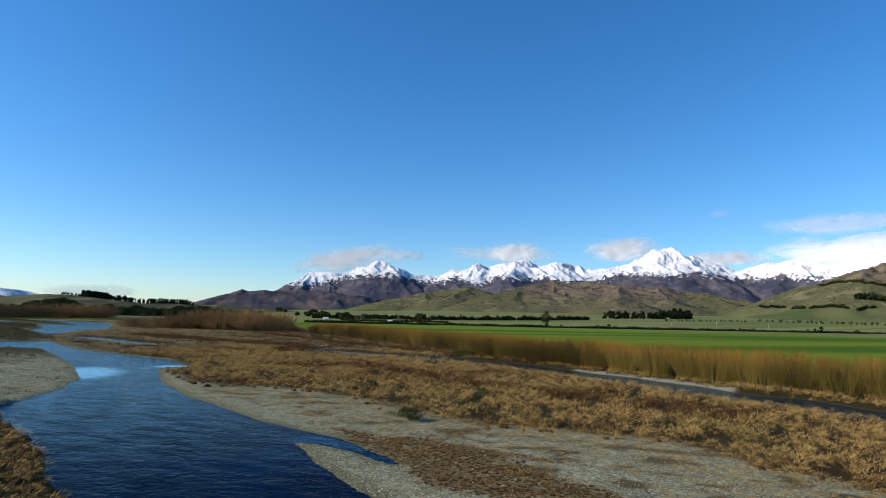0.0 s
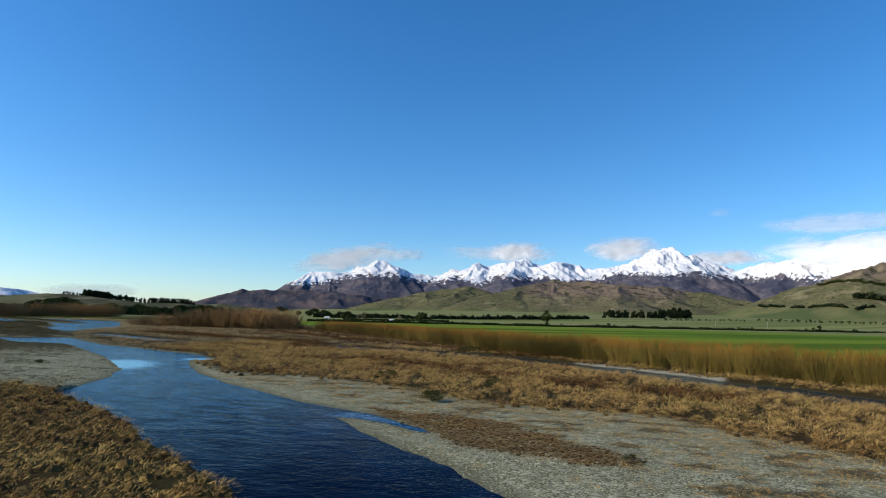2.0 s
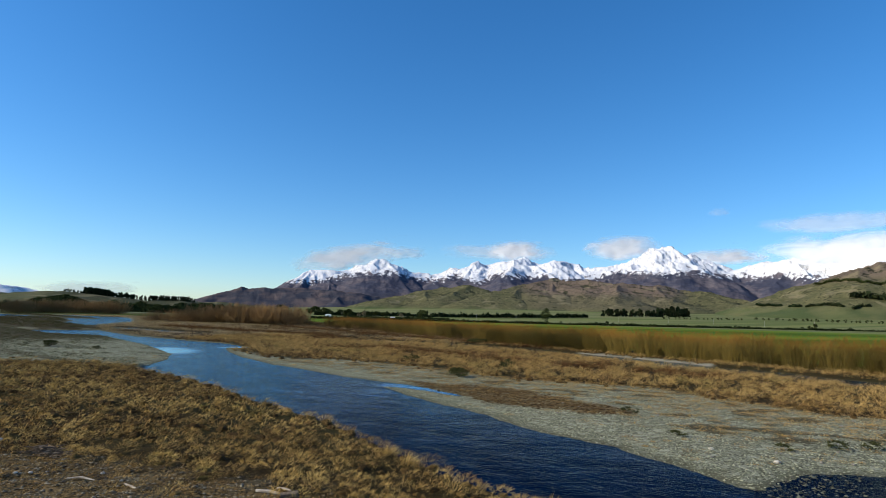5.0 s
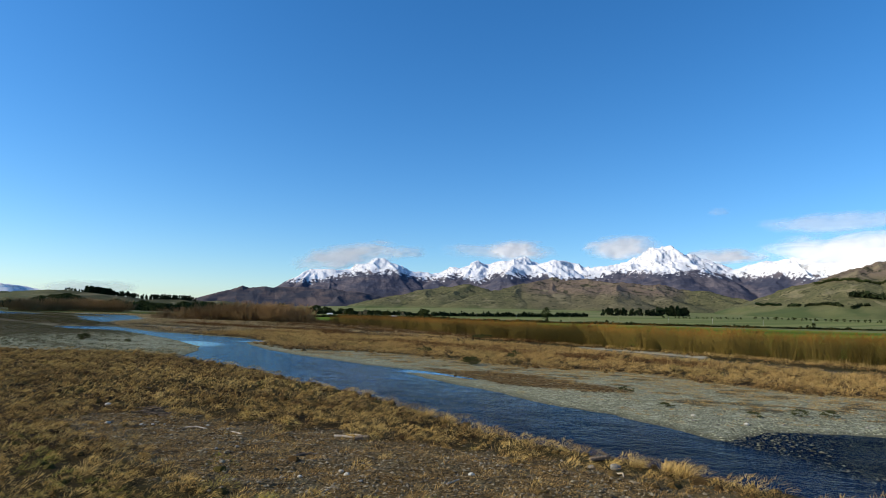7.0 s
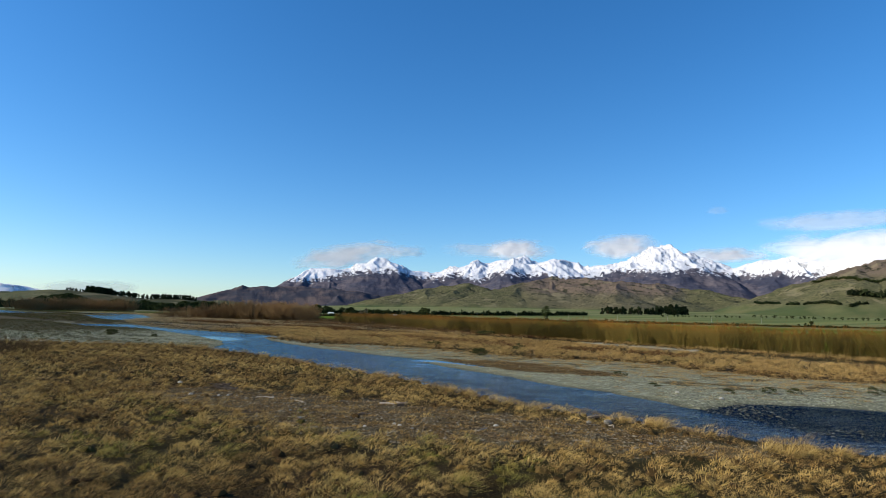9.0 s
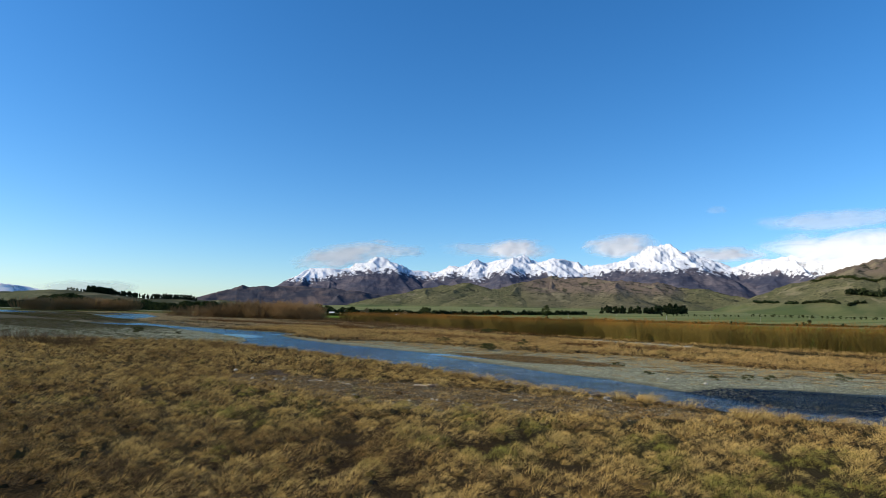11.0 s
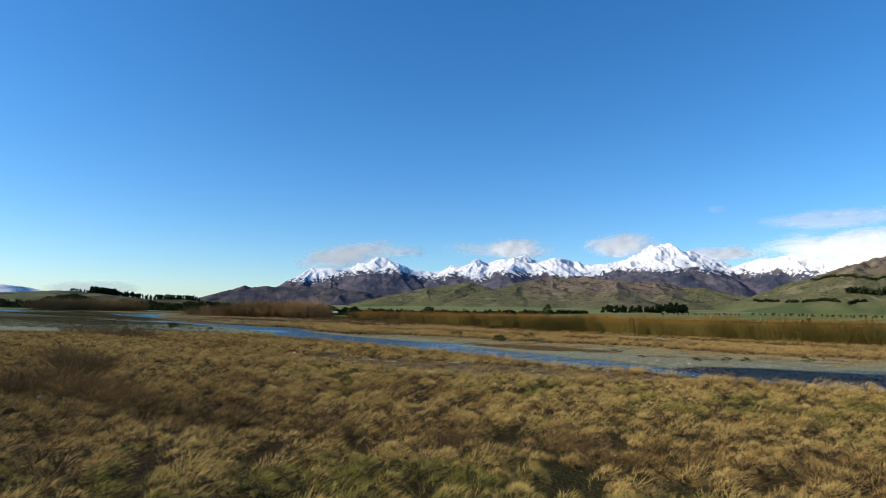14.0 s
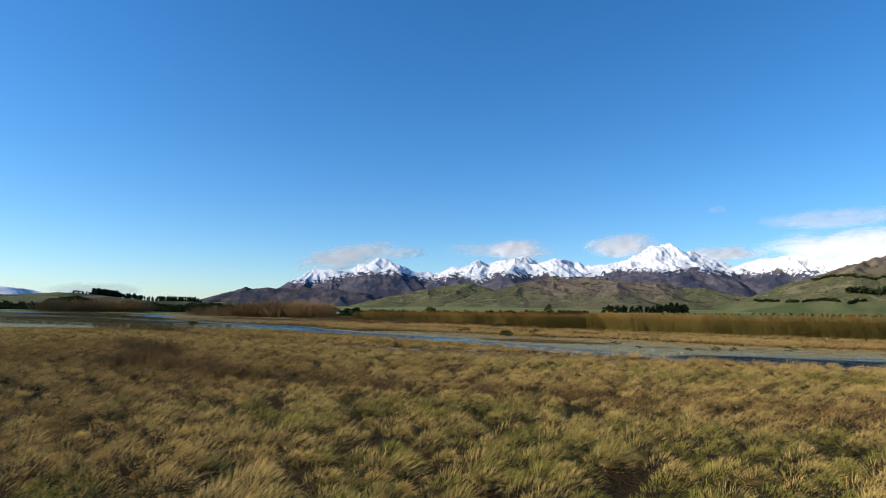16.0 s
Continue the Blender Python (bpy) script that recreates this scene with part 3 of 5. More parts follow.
FOOTHILLS = Massif([(-29.5, 0.6), (-27.7, 1.06), (-24.5, 1.86), (-21.8, 2.48), (-17.4, 3.09), (-15.2, 2.49), (-13.6, 2.69), (-11.4, 3.49), (-9.3, 3.85), (-6.6, 3.73),
                    (-3, 3.5), (-0.6, 3.42), (1.8, 3.02), (4.2, 2.79), (6.4, 2.07), (8.1, 1.6), (10, 0.9)], 2750, 14, 0.30, 2, 1.0, 21, 240.0, swing=45, rough=0.20)
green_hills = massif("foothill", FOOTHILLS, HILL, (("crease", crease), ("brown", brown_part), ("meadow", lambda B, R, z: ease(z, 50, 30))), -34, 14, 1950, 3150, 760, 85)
tagged(green_hills, "rolling green and brown foothills with dark scrub", "hills", kind="structure")
STEEP = Massif([(6.5, 0.9), (8.1, 1.36), (9.4, 1.86), (11.5, 2.82), (14.6, 4.04), (17.2, 5.3), (20, 6.2), (26, 6.4)], 2500, 12, 0.36, 1, 0.9, 33, 260.0, swing=30)
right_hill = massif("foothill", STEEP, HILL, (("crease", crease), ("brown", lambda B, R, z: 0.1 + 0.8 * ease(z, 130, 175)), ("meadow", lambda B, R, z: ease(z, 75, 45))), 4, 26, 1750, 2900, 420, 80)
tagged(right_hill, "steep green hill with a brown top", "hills", kind="structure")
DOWNS = Massif([(-66, 0.9), (-61, 0.9), (-56.9, 0.93), (-54.7, 1.14), (-52.5, 1.30), (-51.2, 1.12), (-50.2, 1.02), (-49.2, 0.98), (-48.2, 0.85), (-47.4, 0.66), (-46.2, 0.70), (-44.6, 0.92), (-43.4, 0.85), (-42.4, 0.70), (-41.5, 0.8), (-39, 0.7), (-35, 0.5)], 2300, 4, 0.11, 1, 1.0, 44, 260.0, swing=30)
# mask set high over this hill: its shade is coloured in along with scrub
left_hill = massif("low_hill", DOWNS, HILL, (("crease", lambda B, R, z: 0.80 + 0.45 * fbm(B * 0.8, R * 0.01, 3, 46) - 0.35 * ease(B, -52, -55)), ("brown", lambda B, R, z: 0.25 + 0 * B), ("meadow", lambda B, R, z: 0.18 + 0.25 * ease(B, -52, -55))), -68, -33, 1700, 2900, 420, 60)
tagged(left_hill, "low green hills with dark plantations", "hills", kind="structure")
FAR = Massif([(-70, 2.2), (-61, 1.9), (-56.9, 1.63), (-54.7, 1.3), (-52.5, 0.9), (-50, 0.5)], 4500, 0, 0.4, 1, 0.9, 50, 250.0)
far_range = massif("mountain_range", FAR, MOUNTAIN, (("snow", lambda B, R, z: ease(z, 55, 100)), ("steep", steepness), ("low", lambda B, R, z: 0 * B)), -70, -47, 4050, 4700, 200, 40)
tagged(far_range, "distant snowy mountains on the horizon", "mountains", kind="structure")


# ---- grass ----
def tufts(name, x, y, tint, height, radius, count, width, material, label, category="grass", blade=0.55, spread=1.0, flat=0.0, heart=0.42, fine=True, dome=0.70):
    """Rounded clumps, all in one mesh: a low core of thatch, coloured dark for the shade inside, and blades that arch
    out of it.
    """
    z = plan(x, y)[0]
    n = len(x)
    k = np.repeat(np.arange(n), count)
    m = len(k)
    ang, rim = rng.uniform(0, 2 * np.pi, m), np.sqrt(rng.uniform(0, 1, m))
    comb = fbm(x * 0.3, y * 0.3, 2, 90)[k] * 1.6 + 0.35
    hgt, rad = height[k], radius[k]
    bx, by = x[k] + np.cos(ang) * rad * rim * 0.95, y[k] + np.sin(ang) * rad * rim * 0.95
    bz = z[k] + hgt * (dome if heart > 0 else 0.30) * (1 - rim ** 2) - 0.08 * hgt
    out = ang + rng.normal(0, 0.5, m)
    o, u = spread * (0.25 + 0.85 * rim) * rng.uniform(0.5, 1.3, m), (1.0 - 0.55 * rim) * rng.uniform(0.5, 1.2, m) * (1 - flat)
    dx, dy, dz = np.cos(out) * o + 0.45 * np.cos(comb), np.sin(out) * o + 0.45 * np.sin(comb), u
    ln = blade * (0.35 * hgt + 0.65 * height.mean()) * rng.uniform(0.6, 1.35, m) / np.sqrt(dx * dx + dy * dy + dz * dz)
    w = width * rng.uniform(0.7, 1.3, m)
    turn = rng.uniform(0, np.pi, m)
    wx, wy = np.cos(turn) * w / 2, np.sin(turn) * w / 2
    v = np.empty((m, 5, 3), np.float32)
    v[:, 0] = np.stack([bx - wx, by - wy, bz], -1)
    v[:, 1] = np.stack([bx + wx, by + wy, bz], -1)
    mx, my, mz = bx + dx * ln * 0.5, by + dy * ln * 0.5, bz + dz * ln * 0.55
    v[:, 2] = np.stack([mx - wx * 0.8, my - wy * 0.8, mz], -1)
    v[:, 3] = np.stack([mx + wx * 0.8, my + wy * 0.8, mz], -1)
    v[:, 4] = np.stack([bx + dx * ln * 1.05, by + dy * ln * 1.05, np.maximum(bz + (0.80 * dz - 0.12 * o) * ln, z[k] + 0.01)], -1)
    tris = (np.arange(m)[:, None, None] * 5 + np.array([[0, 1, 3], [0, 3, 2], [2, 3, 4]])).reshape(-1, 3)
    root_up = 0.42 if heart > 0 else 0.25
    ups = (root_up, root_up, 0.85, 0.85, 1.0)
    if not fine:
        v, ups = v[:, (0, 1, 4)], (root_up, root_up, 1.0)
        tris = np.arange(m * 3).reshape(-1, 3)
    per = len(ups)
    # the cores, coloured as the shaded inside of the clump
    side = np.arange(6) * np.pi / 3
    rings = np.concatenate([np.stack([np.cos(side), np.sin(side), 0 * side - 0.25], -1), np.stack([np.cos(side + 0.5) * 0.62, np.sin(side + 0.5) * 0.62, 0 * side + 0.42], -1), [(0, 0, 0.66)]])
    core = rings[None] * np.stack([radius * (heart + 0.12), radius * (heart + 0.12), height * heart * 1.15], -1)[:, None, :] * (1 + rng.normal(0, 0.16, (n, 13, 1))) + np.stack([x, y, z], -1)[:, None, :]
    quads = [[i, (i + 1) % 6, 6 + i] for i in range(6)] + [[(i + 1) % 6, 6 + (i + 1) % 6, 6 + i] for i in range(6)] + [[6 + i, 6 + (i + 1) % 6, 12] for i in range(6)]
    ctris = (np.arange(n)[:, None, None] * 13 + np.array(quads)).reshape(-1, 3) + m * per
    if not heart:
        ctris, n = ctris[:0], 0
        core, tint_c = core[:0], tint[:0]
    else:
        tint_c = tint
    me = mesh_from(name, np.concatenate([v.reshape(-1, 3), core.reshape(-1, 3)]), np.concatenate([tris, ctris]),
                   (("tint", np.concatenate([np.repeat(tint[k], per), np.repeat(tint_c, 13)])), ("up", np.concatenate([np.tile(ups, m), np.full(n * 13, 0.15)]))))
    ob = part(name, me, material)
    return tagged(ob, label, category, kind="stuff")


def scatter(x0, x1, y0, y1, spacing):
    nx, ny = int((x1 - x0) / spacing), int((y1 - y0) / spacing)
    gx_, gy_ = np.meshgrid(np.arange(nx), np.arange(ny))
    x = x0 + (gx_.ravel() + rng.uniform(-0.1, 1.1, nx * ny)) * spacing
    y = y0 + (gy_.ravel() + rng.uniform(-0.1, 1.1, nx * ny)) * spacing
    return x, y


def seen_wedge(x, y, eye, lo=-63, hi=24):
    b = np.degrees(np.arctan2(x - eye[0], y - eye[1]))
    return (b > lo) & (b < hi)


def heath_band(x, y):
    """Below zero in the winding bands of brown heath on the flats."""
    far = line_distance(x, y, [(-160, 146), (-112, 126), (-91, 126), (-69, 103)])
    back_side = line_distance(x, y, [(-150, 194), (-104, 162), (-77, 139), (-60, 130), (-39, 117), (-20, 105)]) + 2.0
    middle = line_distance(x, y, [(-52, 72), (-39, 78), (-24, 66), (-8, 58), (6, 50)]) + 2.5
    return np.minimum(np.minimum(far, back_side), middle) + 7.0 * fbm(x * 0.10, y * 0.14, 3, 97) - 5.5


# tussocks of the near terrace
x, y = scatter(-75, 40, -47, 30, 0.68)
_, g, f, nr, d, cut, og, patch, *_w = plan(x, y)
keep = (d > 0.35) & cut & seen_wedge(x, y, (5, -56)) & (rng.uniform(0, 1, len(x)) > np.maximum(g * 1.5, 0.93 * ease(patch, 0.6, -0.8)))
x, y, g, d = x[keep], y[keep], g[keep], d[keep]
patchy, fine = fbm(x * 0.06, y * 0.16, 3, 61), rng.normal(0, 0.18, len(x))
tint = 0.29 + 0.60 * patchy + fine
tint -= 0.42 * np.exp(-((y + 30.0 + 0.08 * x + 1.5 * fbm(x * 0.1, y * 0, 2, 64)) / 2.2) ** 2)
tint += 0.34 * ease(y, -31, -35) * ease(fbm(x * 0.22, y * 0.28, 3, 70), -0.30, 0.20)
tint += 0.42 * ease(np.abs(y + 17.5 + 0.10 * x), 6.0, 2.5) * ease(fbm(x * 0.22, y * 0.25, 3, 71), -0.25, 0.2)
tint -= 0.16 * ease(y + 0.25 * x, -14, -6) + 0.13 * ease(x, -8, -26) * ease(fbm(x * 0.15, y * 0.2, 2, 73), -0.4, 0.2)
tint -= 0.34 * ease(x - 0.45 * (y + 25), 0, -14) * ease(y, -5, -12) * ease(fbm(x * 0.11, y * 0.2, 3, 75), -0.35, 0.25)
tint += 0.13 * ease(x - 0.45 * (y + 25), -4, 6) - 0.30 * ease(d, 2.4, 0.6) * ease(x, -5, -11)
tint -= 0.30 * ease(x, 1, -9) * ease(y, -27, -35)
tint = np.clip(tint, 0, 1)
lump = fbm(x * 0.55, y * 0.55, 3, 62)
size = np.clip(0.95 + 0.85 * lump + rng.normal(0, 0.30, len(x)), 0.30, 1.9)
keep = lump + rng.normal(0, 0.08, len(x)) > -0.27
x, y, tint, size = x[keep], y[keep], tint[keep], size[keep]
near_end = np.hypot(x - 4, y + 52)
for lo, hi, count, width, heart in ((0, 16, 240, 0.0072, 0.24), (16, 38, 210, 0.0095, 0.24), (38, 58, 95, 0.020, 0.30), (58, 200, 36, 0.045, 0.42)):
    k = (near_end >= lo) & (near_end < hi)
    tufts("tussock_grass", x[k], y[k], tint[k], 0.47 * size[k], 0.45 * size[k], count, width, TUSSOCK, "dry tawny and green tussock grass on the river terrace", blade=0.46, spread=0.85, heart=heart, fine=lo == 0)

# thinner cover of the rest of the terrace
x, y = scatter(-110, 70, -110, 8, 1.2)
_, g, f, nr, d, cut, og, patch, *_w = plan(x, y)
keep = (d > 0.6) & cut & ~(seen_wedge(x, y, (5, -56)) & (y > -46.5) & (x > -75) & (x < 40))
x, y = x[keep], y[keep]
tint = np.clip(0.36 + 0.6 * fbm(x * 0.06, y * 0.16, 3, 61) + rng.normal(0, 0.14, len(x)), 0, 1)
size = np.clip(1.0 + rng.normal(0, 0.25, len(x)), 0.4, 1.6)
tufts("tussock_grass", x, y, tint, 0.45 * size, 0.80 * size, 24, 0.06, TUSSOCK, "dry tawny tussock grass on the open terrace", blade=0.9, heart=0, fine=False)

# tall dry grass of the belt between the gravel and the back channel
x, y = scatter(-95, 60, 20, 120, 0.80)
_, g, f, nr, d, cut, og, patch, *_w = plan(x, y)
chan = line_distance(x, y, CHANNEL)
keep = (d > 1.0) & ~cut & (chan > 4.6 + 1.5 * rng.uniform(0, 1, len(x))) & (og > rng.normal(-0.5, 1.5, len(x))) & (fbm(x * 0.30, y * 0.30, 3, 83) > -0.16) & (y < 118 + 0 * x) & (f < 0.5) & seen_wedge(x, y, (5, -54)) & (side(x, y, WILLOW_LINE) < 0) & ((heath_band(x, y) > 0) | (rng.uniform(0, 1, len(x)) < 0.2))
x, y, og = x[keep], y[keep], og[keep]
dark_band = ease(fbm(x * 0.035 + y * 0.02, y * 0.09 - x * 0.03, 4, 88), 0.02, 0.25)
tint = np.clip(0.40 - 0.40 * dark_band * (0.55 + 0.45 * ease(y, 48, 75)) + 0.75 * fbm(x * 0.10, y * 0.18, 3, 81) + rng.normal(0, 0.14, len(x)) - 0.25 * ease(og, 3, -1), 0, 1)
size = np.clip(0.95 + 0.7 * fbm(x * 0.2, y * 0.2, 3, 82) + rng.normal(0, 0.3, len(x)), 0.3, 1.9) * (0.80 + 0.20 * ease(line_distance(x, y, CHANNEL), 4, 11))
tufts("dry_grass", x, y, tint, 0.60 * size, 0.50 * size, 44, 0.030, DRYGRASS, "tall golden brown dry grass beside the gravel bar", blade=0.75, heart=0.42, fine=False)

# low plants on the gravel and on the stony patch
x, y = scatter(-60, 30, -16, 46, 0.55)
_, g, f, nr, d, cut, og, patch, *_w = plan(x, y)
clump = fbm(x * 0.35, y * 0.6, 3, 85)
bar = ~cut & (d > 1.2) & (og < 0.5) & (clump + 0.55 * ease(og, -14, 0) > 0.24 + rng.normal(0, 0.08, len(x)))
bar |= ~cut & (d > 2.5) & (og < 0.5) & (g > 0.02) & (line_distance(x, y, GRAVEL_EDGE) < 14) & (fbm(x * 0.30, y * 0.55, 4, 21) > 0.10 + rng.normal(0, 0.05, len(x)))
stony = cut & (patch < 0.8) & (clump + rng.normal(0, 0.2, len(x)) > -0.18)
keep = (bar | stony) & (d > 0.8) & seen_wedge(x, y, (4, -45))
x, y, onbar = x[keep], y[keep], bar[keep]
tint = np.clip(np.where(onbar, 0.30, 0.18) + 0.5 * fbm(x * 0.5, y * 0.5, 2, 86) + rng.normal(0, 0.15, len(x)), 0, 1)
size = np.clip(0.8 + rng.normal(0, 0.35, len(x)), 0.3, 1.8)
tufts("gravel_plants", x, y, tint, 0.16 * size, 0.50 * size, 44, 0.020, DRYGRASS, "low brown plants scattered over the gravel", "plants", blade=1.3, heart=0, fine=False)

# sparse plants on the gravel island
x, y = scatter(-190, -44, 24, 100, 1.25)
_, g, f, nr, d, cut, og, patch, *_w = plan(x, y)
near_edge = line_distance(x, y, BAR_EDGE)
keep = (d > 1.0) & (line_distance(x, y, SHORE_BAR) < line_distance(x, y, SHORE_NORTH)) & (x < -46) & (fbm(x * 0.12, y * 0.12, 3, 95) + 0.45 * ease(near_edge, 16, 2) + 0.5 * ease(x, -84, -112) > 0.08) & (near_edge < 40)
x, y = x[keep], y[keep]
tint = np.clip(0.55 + 0.4 * fbm(x * 0.1, y * 0.1, 2, 96) + rng.normal(0, 0.15, len(x)), 0, 1)
size = np.clip(0.9 + rng.normal(0, 0.35, len(x)), 0.3, 1.8)
tufts("gravel_plants", x, y, tint, 0.25 * size, 0.80 * size, 30, 0.05, ISLEGRASS, "low green and brown plants on the gravel island", "plants", blade=1.2, heart=0, fine=False)

# brown weed on the damp inner side of the gravel spit
x, y = scatter(-24, 4, 16, 34, 0.30)
_, g, f, nr, d, cut, og, patch, sand, weed, *_w = plan(x, y)
keep = (weed > rng.uniform(0.25, 0.9, len(x))) & (d > 0.15) & ~cut
x, y = x[keep], y[keep]
tint = np.clip(0.32 + 0.5 * fbm(x * 0.4, y * 0.4, 3, 76) + rng.normal(0, 0.15, len(x)), 0, 1)
size = np.clip(0.9 + rng.normal(0, 0.35, len(x)), 0.3, 1.8)
tufts("brown_weed", x, y, tint, 0.10 * size, 0.24 * size, 26, 0.020, WEED, "low brown weed matted over damp gravel", "plants", blade=1.0, heart=0.42, fine=False)

# dead brown stalks over the stony patch
x, y = scatter(-28, 10, -15, -1, 0.34)
_, g, f, nr, d, cut, og, patch, *_w = plan(x, y)
keep = cut & (d > 0.5) & (patch < 1.2) & (fbm(x * 0.5, y * 0.7, 3, 79) + rng.normal(0, 0.12, len(x)) > -0.06)
x, y = x[keep], y[keep]
tint = np.clip(0.22 + 0.4 * fbm(x * 0.4, y * 0.4, 3, 80) + rng.normal(0, 0.15, len(x)), 0, 1)
size = np.clip(0.9 + rng.normal(0, 0.4, len(x)), 0.3, 1.9)
tufts("brown_weed", x, y, tint, 0.17 * size, 0.26 * size, 34, 0.009, WEED, "dead brown stalks scattered over the stony patch", "plants", blade=1.0, heart=0, fine=False)

# rank grass on the islands upstream
x, y = scatter(-470, -140, 80, 305, 2.2)
inner = np.minimum(np.minimum(signed(x, y, UP_ISLE), signed(x, y, NORTH_ISLE)), signed(x, y, FAR_ISLE))
keep = inner < -0.5 + rng.normal(0, 0.6, len(x))
x, y = x[keep], y[keep]
tint = np.clip(0.45 + 0.7 * fbm(x * 0.03, y * 0.06, 3, 77) + rng.normal(0, 0.12, len(x)), 0, 1)
size = np.clip(1.0 + rng.normal(0, 0.3, len(x)), 0.4, 1.8)
tufts("island_grass", x, y, tint, 0.45 * size, 1.4 * size, 18, 0.15, ISLEGRASS, "rank dark green and brown grass on the low islands", blade=1.0, heart=0, fine=False)

# heath and dry grass of the flats upstream
x, y = scatter(-420, -40, 40, 330, 2.1)
_, g, f, nr, d, cut, og, patch, *_w = plan(x, y)
keep = (d > 1.5) & (g < 0.5) & (f < 0.5) & seen_wedge(x, y, (5, -54)) & ((x < -95) | (y > 108)) & (side(x, y, WILLOW_LINE) < 3) & ~(cut & (x > -75))
keep &= (line_distance(x, y, CHANNEL) > 3.5) & (line_distance(x, y, BACKWATER) > 3.6) & (heath_band(x, y) > 0) & (fbm(x * 0.09, y * 0.16, 3, 93) > -0.22)
keep &= ~((line_distance(x, y, SHORE_BAR) < line_distance(x, y, SHORE_NORTH)) & (side(x, y, BAR_EDGE[::-1]) > 0))
x, y = x[keep], y[keep]
band = fbm(x * 0.018 + y * 0.01, y * 0.05 - x * 0.02, 4, 91)
tint = np.clip(0.42 + 0.80 * band + rng.normal(0, 0.12, len(x)), 0, 1)
size = np.clip(1.0 + 0.5 * fbm(x * 0.1, y * 0.1, 3, 92) + rng.normal(0, 0.25, len(x)), 0.35, 2.0)
tufts("heath_grass", x, y, tint, 0.60 * size, 1.5 * size, 24, 0.11, STRAW, "patchy brown heath and straw grass on the upstream flats", blade=1.1, heart=0, fine=False)

# rusty brown heath in bands over the flats
x, y = scatter(-170, 30, 46, 200, 0.95)
_, g, f, nr, d, cut, og, patch, *_w = plan(x, y)
bands = heath_band(x, y)
keep = (d > 1.5) & ~cut & (f < 0.4) & (line_distance(x, y, CHANNEL) > 4.2) & (line_distance(x, y, BACKWATER) > 4.2) & (bands < rng.normal(0, 0.8, len(x))) & (fbm(x * 0.35, y * 0.35, 2, 98) > -0.22)
x, y = x[keep], y[keep]
tint = np.clip(0.35 + rng.normal(0, 0.22, len(x)), 0, 1)
size = np.clip(0.9 + rng.normal(0, 0.3, len(x)), 0.35, 1.7)
tufts("brown_heath", x, y, tint, 0.70 * size, 0.60 * size, 40, 0.035, HEATH, "rusty brown heath in patches over the river flat", "heath", blade=0.7, heart=0.42, fine=False)


# ---- willows ----
def shrub_meshes(seed, height, stems, twigs, spread, thick, dome=0.0):
    """Stems and fine twigs of one bare multi-stemmed shrub."""
    r = np.random.default_rng(seed)

    def spikes(a, b, w, up0, up1):
        n = len(a)
        v = np.empty((n, 4, 3))
        for i in range(3):
            t = i * 2 * np.pi / 3
            v[:, i] = a + np.stack([np.cos(t) * w, np.sin(t) * w, 0 * w], -1)
        v[:, 3] = b
        tris = (np.arange(n)[:, None, None] * 4 + np.array([[0, 1, 3], [1, 2, 3], [2, 0, 3]])).reshape(-1, 3)
        up = np.stack([up0, up0, up0, up1], -1).ravel()
        return v.reshape(-1, 3), tris, up
    ang, rad = r.uniform(0, 2 * np.pi, stems), spread * 0.55 * np.sqrt(r.uniform(0, 1, stems))
    foot = np.stack([np.cos(ang) * rad, np.sin(ang) * rad, np.full(stems, -0.05)], -1)
    hh = height * r.uniform(0.6 + 0.2 * dome, 1.0, stems) * (1 - 0.6 * dome * (rad / (spread * 0.55)) ** 2)
    top = foot + np.stack([np.cos(ang) * spread * r.uniform(0.1, 0.7, stems), np.sin(ang) * spread * r.uniform(0.1, 0.7, stems), hh], -1)
    sv, st, su = spikes(foot, top, np.full(stems, thick), np.zeros(stems), hh / height)
    k = r.integers(0, stems, twigs)
    s = r.uniform(0.15, 1.0, twigs) ** 0.8
    a = foot[k] + (top[k] - foot[k]) * s[:, None]
    ln = height * r.uniform(0.12, 0.34, twigs) * (1.15 - 0.5 * s)
    out = r.uniform(0, 2 * np.pi, twigs)
    b = a + np.stack([np.cos(out) * ln * 0.55, np.sin(out) * ln * 0.55, ln * r.uniform(0.4, 1.0, twigs)], -1)
    tv, tt, tu = spikes(a, b, np.full(twigs, thick * 0.55), a[:, 2] / height, np.clip(b[:, 2] / height, 0, 1.1))
    return mesh_from("stems", sv, st, (("up", su),)), mesh_from("twigs", tv, tt, (("up", tu),))


def shrub(name, meshes, material, label, group):
    root = new(name)
    part("stem", meshes[0], material, root)["kind"] = "stuff"
    part("twig", meshes[1], material, root)["kind"] = "stuff"
    return tagged(root, label, "shrub", group)


def along(line, t):
    seg = [math.dist(a, b) for a, b in zip(line, line[1:])]
    at = t * sum(seg)
    for (a, b), s in zip(zip(line, line[1:]), seg):
        if at <= s:
            u = at / s
            return a[0] + (b[0] - a[0]) * u, a[1] + (b[1] - a[1]) * u, (b[0] - a[0]) / s, (b[1] - a[1]) / s
        at -= s
    return (*line[-1], 1.0, 0.0)


